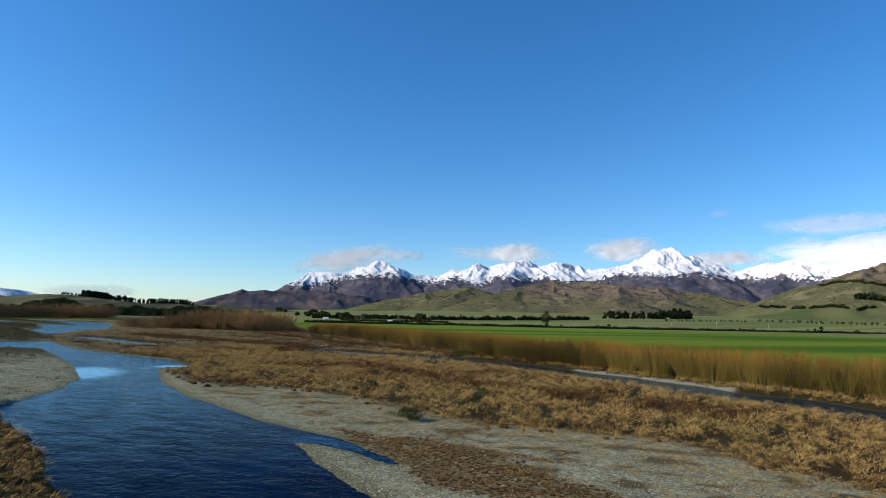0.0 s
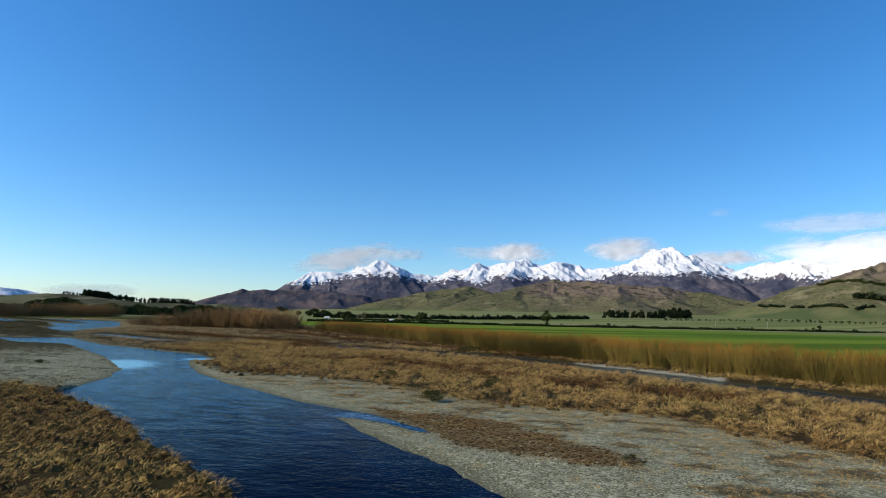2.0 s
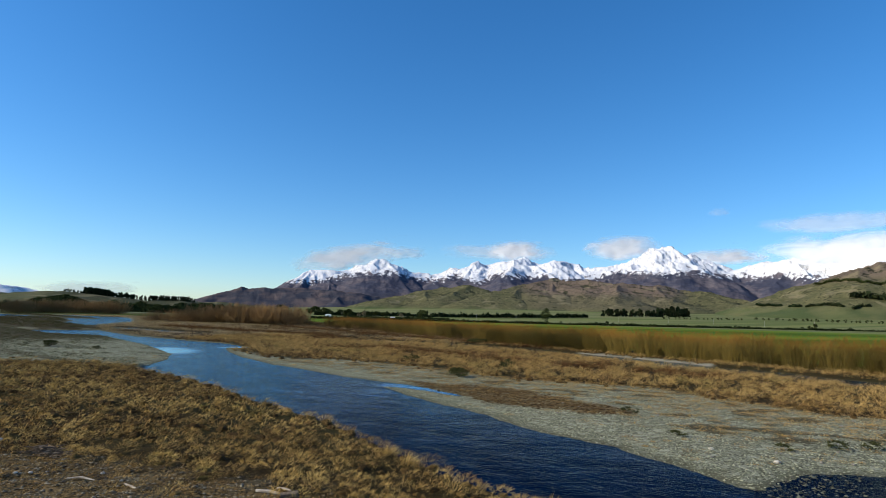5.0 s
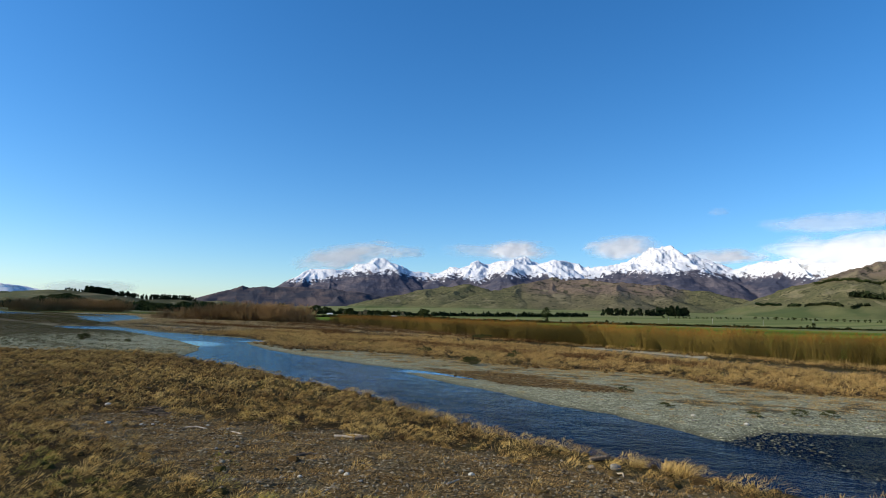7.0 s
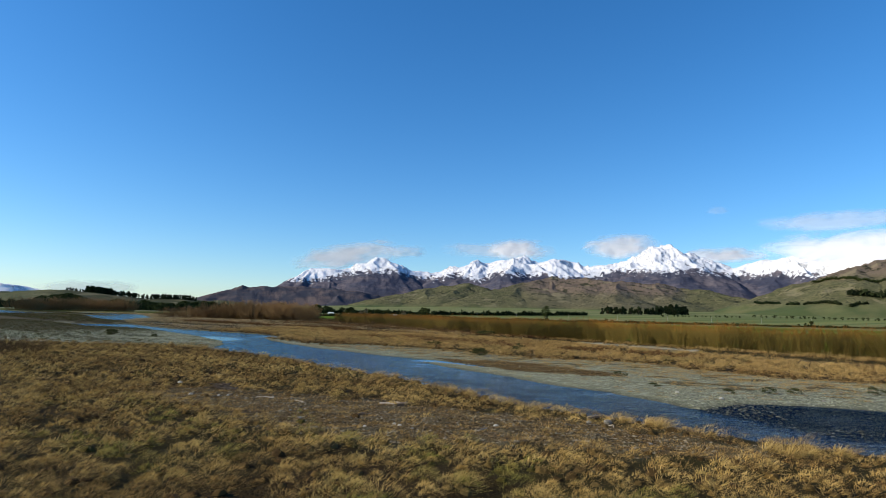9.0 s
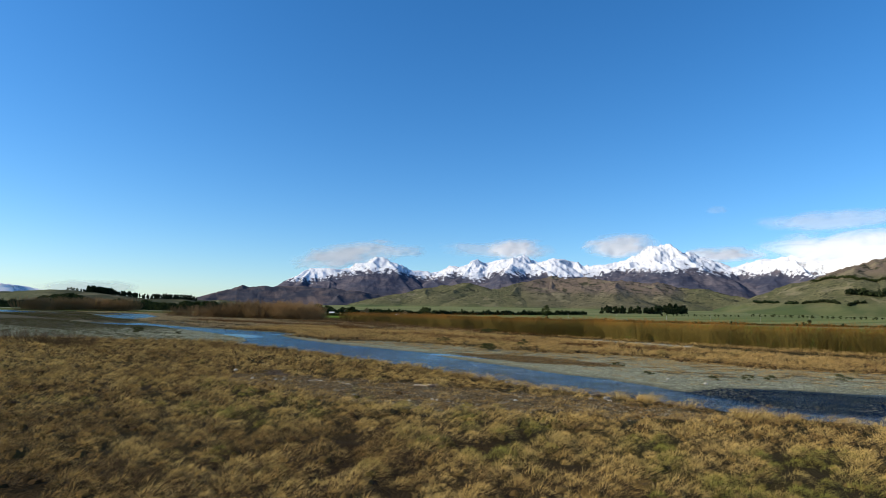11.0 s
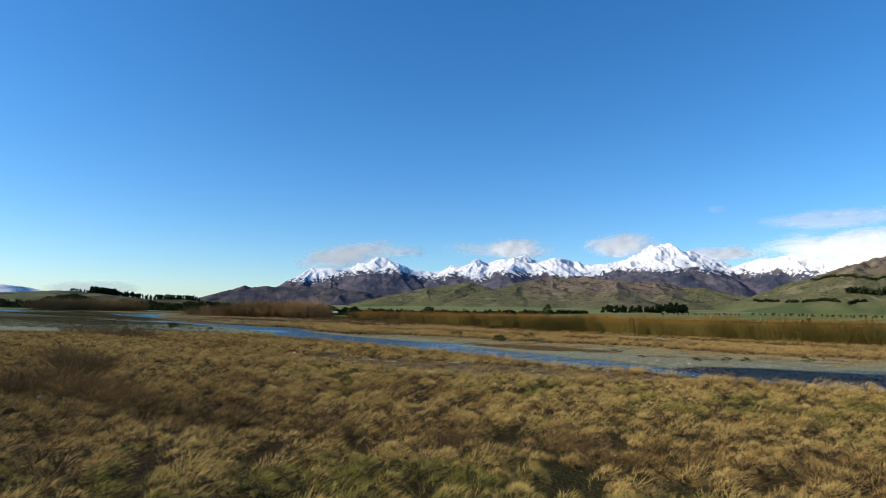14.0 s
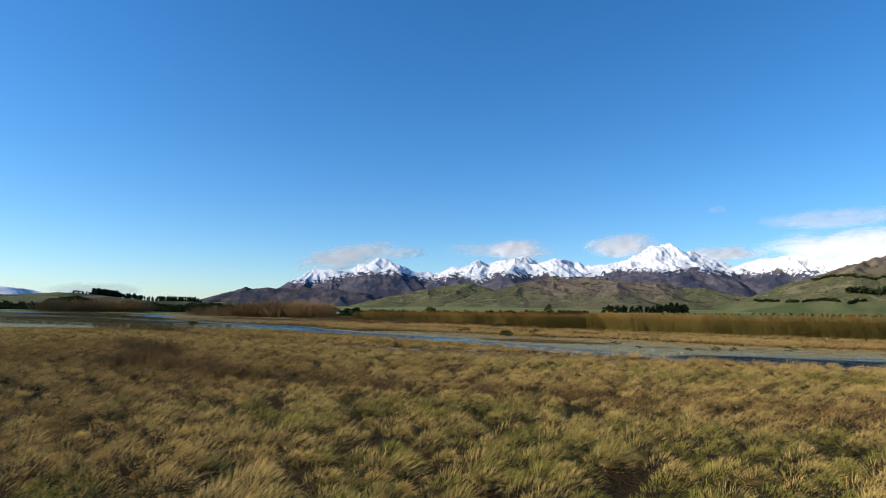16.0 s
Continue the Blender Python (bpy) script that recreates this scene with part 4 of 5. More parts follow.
osiers = [shrub("osier_shrub", shrub_meshes(100 + i, 4.8, 80, 900, 3.6, 0.026, dome=0.25), OSIER, "bare orange-tipped osier willow behind the back channel", "osiers along the channel") for i in range(5)]
spots = [(t, row) for row in range(4) for t in np.linspace(0.0, 1.0, 90 - 14 * row)]
places = []
for t, row in spots:
    px, py, dx, dy = along(WILLOW_LINE, min(1, max(0, t + random.uniform(-0.006, 0.006))))
    off = row * 3.2 + random.uniform(-0.9, 0.9)
    places.append((px - dy * off, py + dx * off))
heights = plan(np.array(places)[:, 0], np.array(places)[:, 1])[0]
for i, ((px, py), z) in enumerate(zip(places, heights)):
    m = pose(px, py, float(z) - 0.02, 0, 0, random.uniform(0, 360)) @ Matrix.Scale(random.uniform(0.92, 1.08), 4)
    ob = osiers[i] if i < 5 else copy_thing(osiers[i % 5], m)
    ob.matrix_basis = m


# ---- clouds ----
def cloud_material(name, amount, grain):
    m = Nodes(name, 1.0)
    p = m.n.new("ShaderNodeTexCoord").outputs["Object"]
    mp = m.n.new("ShaderNodeMapping")
    m.l.new(p, mp.inputs["Vector"])
    mp.inputs["Scale"].default_value = (1.0, 1.0, 2.2)
    n = m.noise(mp.outputs[0], grain, 4, 0.5, 0.6)
    dens = m.math("ADD", m.attribute("body"), m.math("MULTIPLY", m.math("SUBTRACT", n, 0.5), 1.3))
    alpha = m.span(dens, 0.15, 1.05, 0.0, amount)
    m.bsdf.inputs["Base Color"].default_value = (0.84, 0.85, 0.87, 1)
    tl = m.n.new("ShaderNodeBsdfTranslucent")
    tl.inputs["Color"].default_value = (0.84, 0.85, 0.87, 1)
    body = m.n.new("ShaderNodeMixShader")
    body.inputs[0].default_value = 0.45
    m.l.new(m.bsdf.outputs[0], body.inputs[1])
    m.l.new(tl.outputs[0], body.inputs[2])
    clear = m.n.new("ShaderNodeBsdfTransparent")
    mx = m.n.new("ShaderNodeMixShader")
    m.l.new(alpha, mx.inputs[0])
    m.l.new(clear.outputs[0], mx.inputs[1])
    m.l.new(body.outputs[0], mx.inputs[2])
    m.l.new(mx.outputs[0], m.out.inputs["Surface"])
    return m.mat


CLOUD, WISP = cloud_material("cloud", 0.95, 0.004), cloud_material("wisp", 0.5, 0.004)
FAINT = cloud_material("faint_wisp", 0.16, 0.004)


def cloud(b0, b1, e0, e1, radius, material, label, seed, tilt=0.0):
    """A thin bank of cloud on the slopes, bulging towards the viewer, thinning out to its rim."""
    cols, rows = 36, 16
    u, v = np.meshgrid(np.linspace(-1, 1, cols), np.linspace(-1, 1, rows))
    b = (b0 + b1) / 2 + u * (b1 - b0) / 2
    e = (e0 + e1) / 2 + v * (e1 - e0) / 2 + tilt * u
    body = np.clip(1 - (np.abs(u) ** 2.2 + np.abs(v) ** 2.0), 0, 1) + 0.25 * fbm(u * 2.5, v * 1.5, 3, seed)
    body = body * np.clip((1 - np.abs(u)) * 6, 0, 1) * np.clip((1 - np.abs(v)) * 4, 0, 1)
    r = radius + 160 * v - 60 * body + 25 * fbm(u * 4, v * 3, 3, seed + 1)
    z = HUB[2] + r * np.tan(np.radians(e))
    x, y = HUB[0] + r * np.sin(np.radians(b)), HUB[1] + r * np.cos(np.radians(b))
    at = np.array([x.mean(), y.mean(), z.mean()])
    me = mesh_from("cloud", np.stack([x, y, z], -1).reshape(-1, 3) - at, grid_faces(rows, cols), (("body", body.ravel()),), True)
    ob = part("cloud", me, material)
    ob.location = at
    ob.visible_shadow = False
    return tagged(ob, label, "cloud", kind="structure")


CLOUD_TEXT = "soft white cloud over the snowy peaks"
cloud(-35.5, -23.0, 3.9, 7.0, 4480, CLOUD, CLOUD_TEXT, 1, 0.9)
cloud(-26.5, -21.0, 5.3, 6.9, 4480, WISP, "thin pale cloud over the snowy peaks", 12)
cloud(-21.5, -8.0, 5.4, 7.4, 4480, WISP, "thin pale cloud over the snowy peaks", 2)
cloud(-16.5, -9.4, 5.2, 7.8, 4470, CLOUD, CLOUD_TEXT, 3)
cloud(-7.2, 1.4, 5.3, 8.3, 4480, CLOUD, CLOUD_TEXT, 4)
cloud(2.0, 9.6, 5.0, 6.8, 4480, CLOUD, CLOUD_TEXT, 5)
cloud(6.4, 27.0, 4.3, 8.1, 4160, CLOUD, "white cloud bank resting on the snowy ridge", 6, 0.3)
cloud(7.6, 21.0, 7.4, 9.5, 4480, WISP, "thin grey-white streak of high cloud", 7)
cloud(4.2, 6.4, 9.4, 10.3, 4480, FAINT, "faint wisp of cloud in the blue sky", 8)
cloud(-55.5, -46.5, 0.6, 2.4, 4560, WISP, "faint grey cloud low over the horizon", 9)


# ---- trees, hedges, bushes ----
def leaf_material(name, dark, light):
    m = Nodes(name, 0.85)
    col = m.mix(m.island(), dark, light)
    col = m.mix(m.math("MULTIPLY", m.object_random(), 0.3), col, (0.05, 0.05, 0.02))
    m.colour(col)
    m.see_through(0.12, col)
    return m.mat


def plain_material(name, a, b, scale, rough=0.85):
    m = Nodes(name, rough)
    n = m.noise(m.n.new("ShaderNodeTexCoord").outputs["Object"], scale, 5, 0.65)
    m.bump(n, 0.5, 0.02)
    return m.colour(m.mix(m.span(n, 0.35, 0.65), a, b))


PINE = leaf_material("pine_needles", (0.010, 0.020, 0.010), (0.030, 0.045, 0.018))
LEAF = leaf_material("dark_leaves", (0.018, 0.030, 0.010), (0.055, 0.070, 0.022))
PALE = leaf_material("bare_grey_crown", (0.13, 0.115, 0.070), (0.24, 0.20, 0.12))
BUSH = leaf_material("bush_leaves", (0.028, 0.036, 0.012), (0.085, 0.085, 0.030))
SCRUB = twig_material("brown_scrub_twigs", (0.075, 0.045, 0.022), (0.16, 0.090, 0.040), (0.17, 0.090, 0.038))
BARK = plain_material("bark", (0.05, 0.038, 0.026), (0.12, 0.09, 0.06), 6.0)
DRIFT = plain_material("bleached_driftwood", (0.26, 0.22, 0.17), (0.46, 0.41, 0.33), 5.0)
LOG = plain_material("weathered_log", (0.08, 0.06, 0.045), (0.22, 0.17, 0.12), 5.0)
STONE = plain_material("pale_stone", (0.34, 0.32, 0.25), (0.52, 0.49, 0.41), 9.0)
DARKSTONE = plain_material("river_stone", (0.14, 0.13, 0.11), (0.30, 0.28, 0.23), 9.0)
POLE = plain_material("pale_wood_pole", (0.36, 0.34, 0.30), (0.50, 0.48, 0.42), 2.0)
WALL = plain_material("painted_boards", (0.55, 0.53, 0.48), (0.68, 0.66, 0.60), 3.0)
TIN = plain_material("tin_roof", (0.45, 0.46, 0.46), (0.60, 0.60, 0.58), 3.0, 0.5)
DOOR = plain_material("dark_door", (0.08, 0.07, 0.06), (0.14, 0.12, 0.10), 3.0)


def surfaces(xs, ys):
    """Heights of the ground or hills at points."""
    xs, ys = np.asarray(xs, float), np.asarray(ys, float)
    z = plan(xs, ys)[0]
    if np.hypot(xs, ys).max() > 1650:
        far = np.hypot(xs, ys) > 1650
        for shape in (FOOTHILLS, STEEP, DOWNS):
            z = np.where(far, np.maximum(z, shape.height(xs, ys)), z)
    return z


def surface(px, py):
    return float(surfaces([px], [py])[0])


def crown_mesh(seed, kind, height, width, leaves, leaf):
    """A crown of many small leaf sprays gathered in clumps, with gaps and an uneven outline."""
    r = np.random.default_rng(seed)
    clumps = max(10, leaves // 22)
    u, ang = r.uniform(0, 1, clumps), r.uniform(0, 2 * np.pi, clumps)
    if kind == "cone":
        cz = height * (0.12 + 0.86 * u)
        cr = width / 2 * (1.02 - u) * r.uniform(0.55, 1.1, clumps)
    elif kind == "column":
        cz = height * (0.12 + 0.86 * u)
        cr = width / 2 * np.sqrt(np.clip(1 - (2 * u - 0.9) ** 2, 0.04, 1)) * r.uniform(0.3, 1.0, clumps)
    else:
        cz = height * (0.22 + 0.72 * u)
        cr = width / 2 * np.sqrt(np.clip(1 - (1.9 * u - 0.85) ** 2, 0.05, 1)) * np.sqrt(r.uniform(0.15, 1.1, clumps))
    c = np.stack([np.cos(ang) * cr, np.sin(ang) * cr, cz], -1)
    k = r.integers(0, clumps, leaves)
    p = c[k] + r.normal(0, 1, (leaves, 3)) * np.array((width, width, height * 0.7)) * 0.085
    p[:, 2] = np.maximum(p[:, 2], height * 0.03)
    a = r.normal(0, 1, (leaves, 3))
    a /= np.linalg.norm(a, axis=1)[:, None]
    b = np.cross(a, r.normal(0, 1, (leaves, 3)))
    b /= np.linalg.norm(b, axis=1)[:, None]
    s = (leaf * r.uniform(0.6, 1.4, leaves))[:, None]
    v = np.stack([p - a * s, p + b * s * 0.6, p + a * s, p - b * s * 0.6], 1)
    return mesh_from("crown", v.reshape(-1, 3), np.arange(leaves * 4).reshape(-1, 4))


def limb(bm, a, b, ra, rb, sides=6):
    a, b = Vector(a), Vector(b)
    q = (b - a).to_track_quat("Z", "Y")
    rings = []
    for at, rad in ((a, ra), (b, rb)):
        rings.append([bm.verts.new(at + q @ Vector((math.cos(i * 2 * math.pi / sides) * rad, math.sin(i * 2 * math.pi / sides) * rad, 0))) for i in range(sides)])
    for i in range(sides):
        j = (i + 1) % sides
        bm.faces.new((rings[0][i], rings[0][j], rings[1][j], rings[1][i]))
    bm.faces.new(rings[0][::-1])
    bm.faces.new(rings[1])


def tree(name, seed, kind, height, width, leaves, leaf, material, label, category="tree", group=""):
    r = random.Random(seed)
    root = new(name)
    bm = bmesh.new()
    limb(bm, (0, 0, -0.1), (0, 0, height * 0.55), height * 0.028, height * 0.012)
    for i in range(4):
        t, at = r.uniform(0, 6.28), height * r.uniform(0.2, 0.5)
        limb(bm, (0, 0, at), (math.cos(t) * width * 0.3, math.sin(t) * width * 0.3, at + height * 0.22), height * 0.010, height * 0.004, 5)
    part("trunk", bm, BARK, root)
    part("crown", crown_mesh(seed, kind, height, width, leaves, leaf), material, root)
    return tagged(root, label, category, group)


def stand(protos, spots):
    """Sets the first trees at the first spots and copies of them at the rest. Spots: x, y, scale."""
    zs = surfaces([p[0] for p in spots], [p[1] for p in spots])
    for i, ((px, py, s), z) in enumerate(zip(spots, zs)):
        m = pose(px, py, float(z) - 0.05, 0, 0, random.uniform(0, 360)) @ Matrix.Scale(s, 4)
        ob = protos[i] if i < len(protos) else copy_thing(protos[i % len(protos)], m)
        ob.matrix_basis = m


def row(a, b, n, spread, lo, hi):
    return [(a[0] + (b[0] - a[0]) * (i + random.uniform(-0.3, 0.3)) / max(1, n - 1) + random.uniform(-spread, spread),
             a[1] + (b[1] - a[1]) * (i + random.uniform(-0.3, 0.3)) / max(1, n - 1) + random.uniform(-spread, spread), random.uniform(lo, hi)) for i in range(n)]


def ring(bearing, radius):
    return HUB[0] + radius * math.sin(radians(bearing)), HUB[1] + radius * math.cos(radians(bearing))


pines = [tree("conifer", 300 + i, "cone", 16, 11, 220, 1.95, PINE, "dark green conifer in a plantation", group="plantation conifers") for i in range(3)]
stand(pines, row((-126, 1530), (74, 1680), 44, 12, 0.85, 1.2) + row((10, 1640), (78, 1752), 20, 14, 1.1, 1.5)
      + row(ring(-51.0, 2290), ring(-49.4, 2290), 60, 9, 1.1, 1.3) + row(ring(-50.9, 2265), ring(-49.4, 2265), 44, 9, 1.0, 1.25) + row(ring(-52.6, 2280), ring(-51.0, 2285), 22, 8, 0.35, 0.6) + row(ring(-49.4, 2270), ring(-47.6, 2250), 50, 14, 0.5, 1.0)
      + row(ring(-46.6, 2240), ring(-43.0, 2240), 90, 16, 0.6, 1.0) + row(ring(-48.9, 2260), ring(-47.4, 2240), 10, 8, 0.7, 1.0))
rounds = [tree("broad_tree", 320 + i, "round", 11, 13, 480, 1.25, LEAF, "dark evergreen tree at the edge of the farmland", group="farmland trees") for i in range(3)]
stand(rounds, [(-266, 646.5, 1.1), (-486.6, 863, 1.2), (-496, 876, 1.0), (-688, 1081, 1.45), (-672, 1090, 1.2), (-1103, 1540, 1.6), (-1075, 1530, 1.1)]
      + row(ring(-53.8, 1780), ring(-52.0, 1780), 12, 12, 1.5, 2.2) + row(ring(-50.6, 1150), ring(-46.8, 1150), 11, 14, 0.8, 1.25)
      + row(ring(-43.6, 1500), ring(-40.5, 1500), 22, 16, 0.9, 1.7) + row(ring(-40.6, 1250), ring(-36.5, 1250), 12, 16, 0.7, 1.15)
      + row(ring(-34.0, 1320), ring(-29.0, 1280), 8, 18, 0.7, 1.1) + [(*ring(-45.8, 820), 0.8), (*ring(-45.2, 825), 0.95)]
      + row(ring(-57.5, 1560), ring(-47.5, 1560), 40, 30, 0.6, 1.1) + row(ring(-49.8, 900), ring(-47.6, 900), 7, 8, 0.9, 1.3) + [(*ring(-44.2, 830), 0.9), (*ring(-43.8, 835), 1.1), (*ring(-42.6, 840), 0.8)]
      + row(ring(-28.8, 1180), ring(-24.5, 1200), 7, 14, 0.6, 1.0) + row(ring(-55.0, 1350), ring(-46.0, 1300), 22, 22, 1.0, 1.7) + row(ring(-46.5, 1150), ring(-38.5, 1180), 18, 22, 0.8, 1.3))
lone = tree("oval_tree", 340, "column", 13.2, 8.6, 700, 0.6, LEAF, "dark oval tree standing alone in a hedgerow")
stand([lone], [(-118.2, 662, 1.3)])
pale_trees = [tree("bare_tree", 345 + i, "round", 11, 8, 420, 0.5, PALE, "pale leafless tree beside the farm sheds", group="pale farm trees") for i in range(2)]
stand(pale_trees, [(-491, 928, 1.1), (-300, 660, 0.75), (-520, 905, 0.9), (-455, 840, 0.8)])
small = [tree("hedgerow_tree", 350 + i, "round", 5.5, 5, 200, 0.5, LEAF, "small dark tree in a hedgerow", group="hedgerow trees") for i in range(3)]
stand(small, row((12.8, 1410), (183, 1450), 20, 3, 0.7, 1.15) + row((215, 1518), (470, 1350), 34, 4, 0.8, 1.4) + [(-214.7, 652, 0.6), (-124.9, 648, 0.6), (-55.8, 735, 1.0), (-49, 741, 0.7), (99.6, 849, 0.9), (118, 866, 0.8),
      (192, 925, 0.85), (203, 934, 1.2), (211, 941, 1.7), (262, 975, 1.0), (-166, 613, 0.55), (23, 770, 0.6), (52, 806, 0.65)])


def hedge(line, height, width, material, label, seed):
    """A long clipped or scruffy hedge of leaf sprays over a line of stems."""
    r = np.random.default_rng(seed)
    total = sum(math.dist(a, b) for a, b in zip(line, line[1:]))
    root = new("hedge")
    root.location = (line[0][0], line[0][1], surface(*line[0]))
    v = []
    bm = bmesh.new()
    n = int(total / (height * 0.14))
    run = [along(line, (i + 0.5) / n) for i in range(n)]
    zs = surfaces([p[0] for p in run], [p[1] for p in run])
    lumps = vnoise(np.array([p[0] for p in run]) * 0.06, np.array([p[1] for p in run]) * 0.06, seed)
    for i in range(n):
        (px, py, dx, dy), z = run[i], float(zs[i])
        lump = 0.75 + 0.5 * float(lumps[i]) + 0.2 * r.normal()
        for k in range(11):
            o, hgt = r.normal(0, width * 0.3), height * max(0.15, lump) * r.uniform(0.1, 1.0)
            c = np.array((px - dy * o, py + dx * o, z + hgt)) - np.array(root.location)
            a, b = r.normal(0, 1, 3), r.normal(0, 1, 3)
            s = height * 0.36
            v += [c - a * s * 0.5, c + b * s * 0.4, c + a * s * 0.5, c - b * s * 0.4]
        if i % 12 == 0:
            q = np.array((px, py, z)) - np.array(root.location)
            limb(bm, (q[0], q[1], q[2] - 0.1), (q[0], q[1], q[2] + height * 0.6), height * 0.04, height * 0.02, 4)
    part("stem", bm, BARK, root)["kind"] = "stuff"
    part("foliage", mesh_from("foliage", np.array(v), np.arange(len(v)).reshape(-1, 4)), material, root)
    return tagged(root, label, "hedge")


hedge([(-330, 500), (-209, 605), (-114, 648), (24, 768), (105, 852), (211, 941), (310, 1011), (430, 1090)], 2.6, 2.4, LEAF, "long dark hedgerow along the edge of the green field", 5)
hedge([(-640, 1000), (-587, 1020), (-523, 1100), (-431, 1130), (-240, 1300), (-150, 1390)], 8.0, 5.0, PINE, "tall dark shelterbelt across the farmland", 6)
hedge([(-480, 835), (-420, 870), (-330, 930)], 3.4, 3.0, LEAF, "dark hedge beside the farm sheds", 7)
def on_slope(bearing, angle):
    """The first place of the hills, going out from the hub, that stands at that angle above it."""
    radii = np.arange(1300.0, 2900.0, 10.0)
    xs, ys = HUB[0] + radii * math.sin(radians(bearing)), HUB[1] + radii * math.cos(radians(bearing))
    up = np.degrees(np.arctan2(surfaces(xs, ys) - HUB[2], radii))
    k = int(np.argmax(up >= angle)) if (up >= angle).any() else len(radii) - 1
    return float(xs[k]), float(ys[k])


hedge([on_slope(8.0, 1.68), on_slope(9.0, 1.66), on_slope(9.9, 1.60)], 7.0, 6.0, PINE, "dark hedge of trees on the hill pasture", 8)
hedge([on_slope(10.4, 1.58), on_slope(11.3, 1.58)], 7.0, 6.0, PINE, "dark hedge of trees on the hill pasture", 18)
hedge([on_slope(11.6, 1.58), on_slope(13.0, 1.68), on_slope(14.2, 1.55)], 8.0, 7.0, PINE, "dark hedge of trees on the hill pasture", 10)
hedge([on_slope(14.8, 1.42), on_slope(15.3, 1.55), on_slope(16.0, 1.55)], 8.0, 7.0, PINE, "dark clump of trees on the hill pasture", 19)
hedge([on_slope(14.8, 2.40), on_slope(15.6, 2.34), on_slope(17.5, 2.25), on_slope(20, 2.2)], 18.0, 22.0, PINE, "dark plantation strip on the green hill", 9)
hedge([on_slope(12.4, 3.40), on_slope(13.4, 3.62), on_slope(14.6, 3.70), on_slope(15.6, 3.52), on_slope(17.5, 3.60), on_slope(19, 3.75)], 7.0, 12.0, LEAF, "line of dark scrub below the brown hilltop", 20)
hedge([ring(-58.0, 1250), ring(-53.0, 1230), ring(-46.0, 1260)], 8.0, 9.0, PINE, "dark belt of trees before the low hills", 21)
hedge([ring(-47.0, 1020), ring(-43.0, 1010), ring(-37.5, 1040)], 6.5, 8.0, LEAF, "dark belt of trees across the flat", 22)
hedge([ring(-58.5, 980), ring(-54.0, 1000), ring(-50.5, 960)], 5.0, 7.0, LEAF, "dark shelter trees behind the willows", 12)
hedge([ring(-50.0, 1020), ring(-46.5, 1050), ring(-44.0, 1020)], 4.2, 6.0, LEAF, "dark shelter trees across the flat", 13)
hedge([ring(-43.0, 1100), ring(-38.0, 1120), ring(-34.5, 1150)], 4.5, 6.0, LEAF, "dark shelter trees across the flat", 14)
hedge([ring(-47.0, 1700), ring(-43.0, 1680), ring(-39.0, 1720)], 8.0, 10.0, PINE, "dark plantation edge below the low hills", 15)
hedge([ring(-57.5, 1500), ring(-53.0, 1500), ring(-48.5, 1450)], 11.0, 10.0, PINE, "dark hedge in front of the low hills", 11)


def bush(seed, height, width, leaves, leaf, material, label, spot, category="bush"):
    root = new("bush")
    bm = bmesh.new()
    r = random.Random(seed)
    for i in range(5):
        t = r.uniform(0, 6.28)
        limb(bm, (0, 0, -0.04), (math.cos(t) * width * 0.3, math.sin(t) * width * 0.3, height * 0.6), height * 0.03, height * 0.012, 5)
    part("stem", bm, BARK, root)
    part("foliage", crown_mesh(seed, "round", height, width, leaves, leaf), material, root)
    root.matrix_basis = pose(spot[0], spot[1], surface(*spot) - 0.02, 0, 0, r.uniform(0, 360))
    return tagged(root, label, category)


bush(401, 0.95, 1.9, 900, 0.07, BUSH, "dark rounded bush on the gravel bank", (-16.6, 36.0))
bush(402, 1.0, 1.7, 500, 0.10, BUSH, "dark green bush on the grey gravel island", (-82.3, 42.0))
bush(405, 0.5, 1.0, 300, 0.09, BUSH, "small dark bush on the gravel island", (-74.0, 43.0))
bush(406, 0.42, 0.9, 300, 0.045, BUSH, "low dark bush on the open gravel", (10.6, 14.2))
bush(407, 0.45, 1.1, 300, 0.045, BUSH, "low dark bush on the open gravel", (12.3, 14.8))
bush(408, 0.40, 1.2, 300, 0.045, BUSH, "low dark bush on the open gravel", (0.4, 20.6))
bush(409, 0.55, 1.4, 300, 0.05, BUSH, "low dark bush on the open gravel", (17.6, 17.2))
bush(410, 0.30, 0.8, 200, 0.045, BUSH, "low dark bush on the open gravel", (3.2, 14.0))
bush(411, 0.35, 0.8, 200, 0.045, BUSH, "low dark bush on the open gravel", (7.9, 12.6))
bush(412, 1.1, 4.6, 700, 0.14, BUSH, "dark bush on the bank of the back channel", (-37.6, 113.5))
bush(413, 1.0, 2.0, 500, 0.08, BUSH, "dark bush in the dry grass", (-15.0, 50.0))
bush(414, 0.8, 2.2, 500, 0.10, BUSH, "dark bush in the dry grass", (-28.5, 52.5))

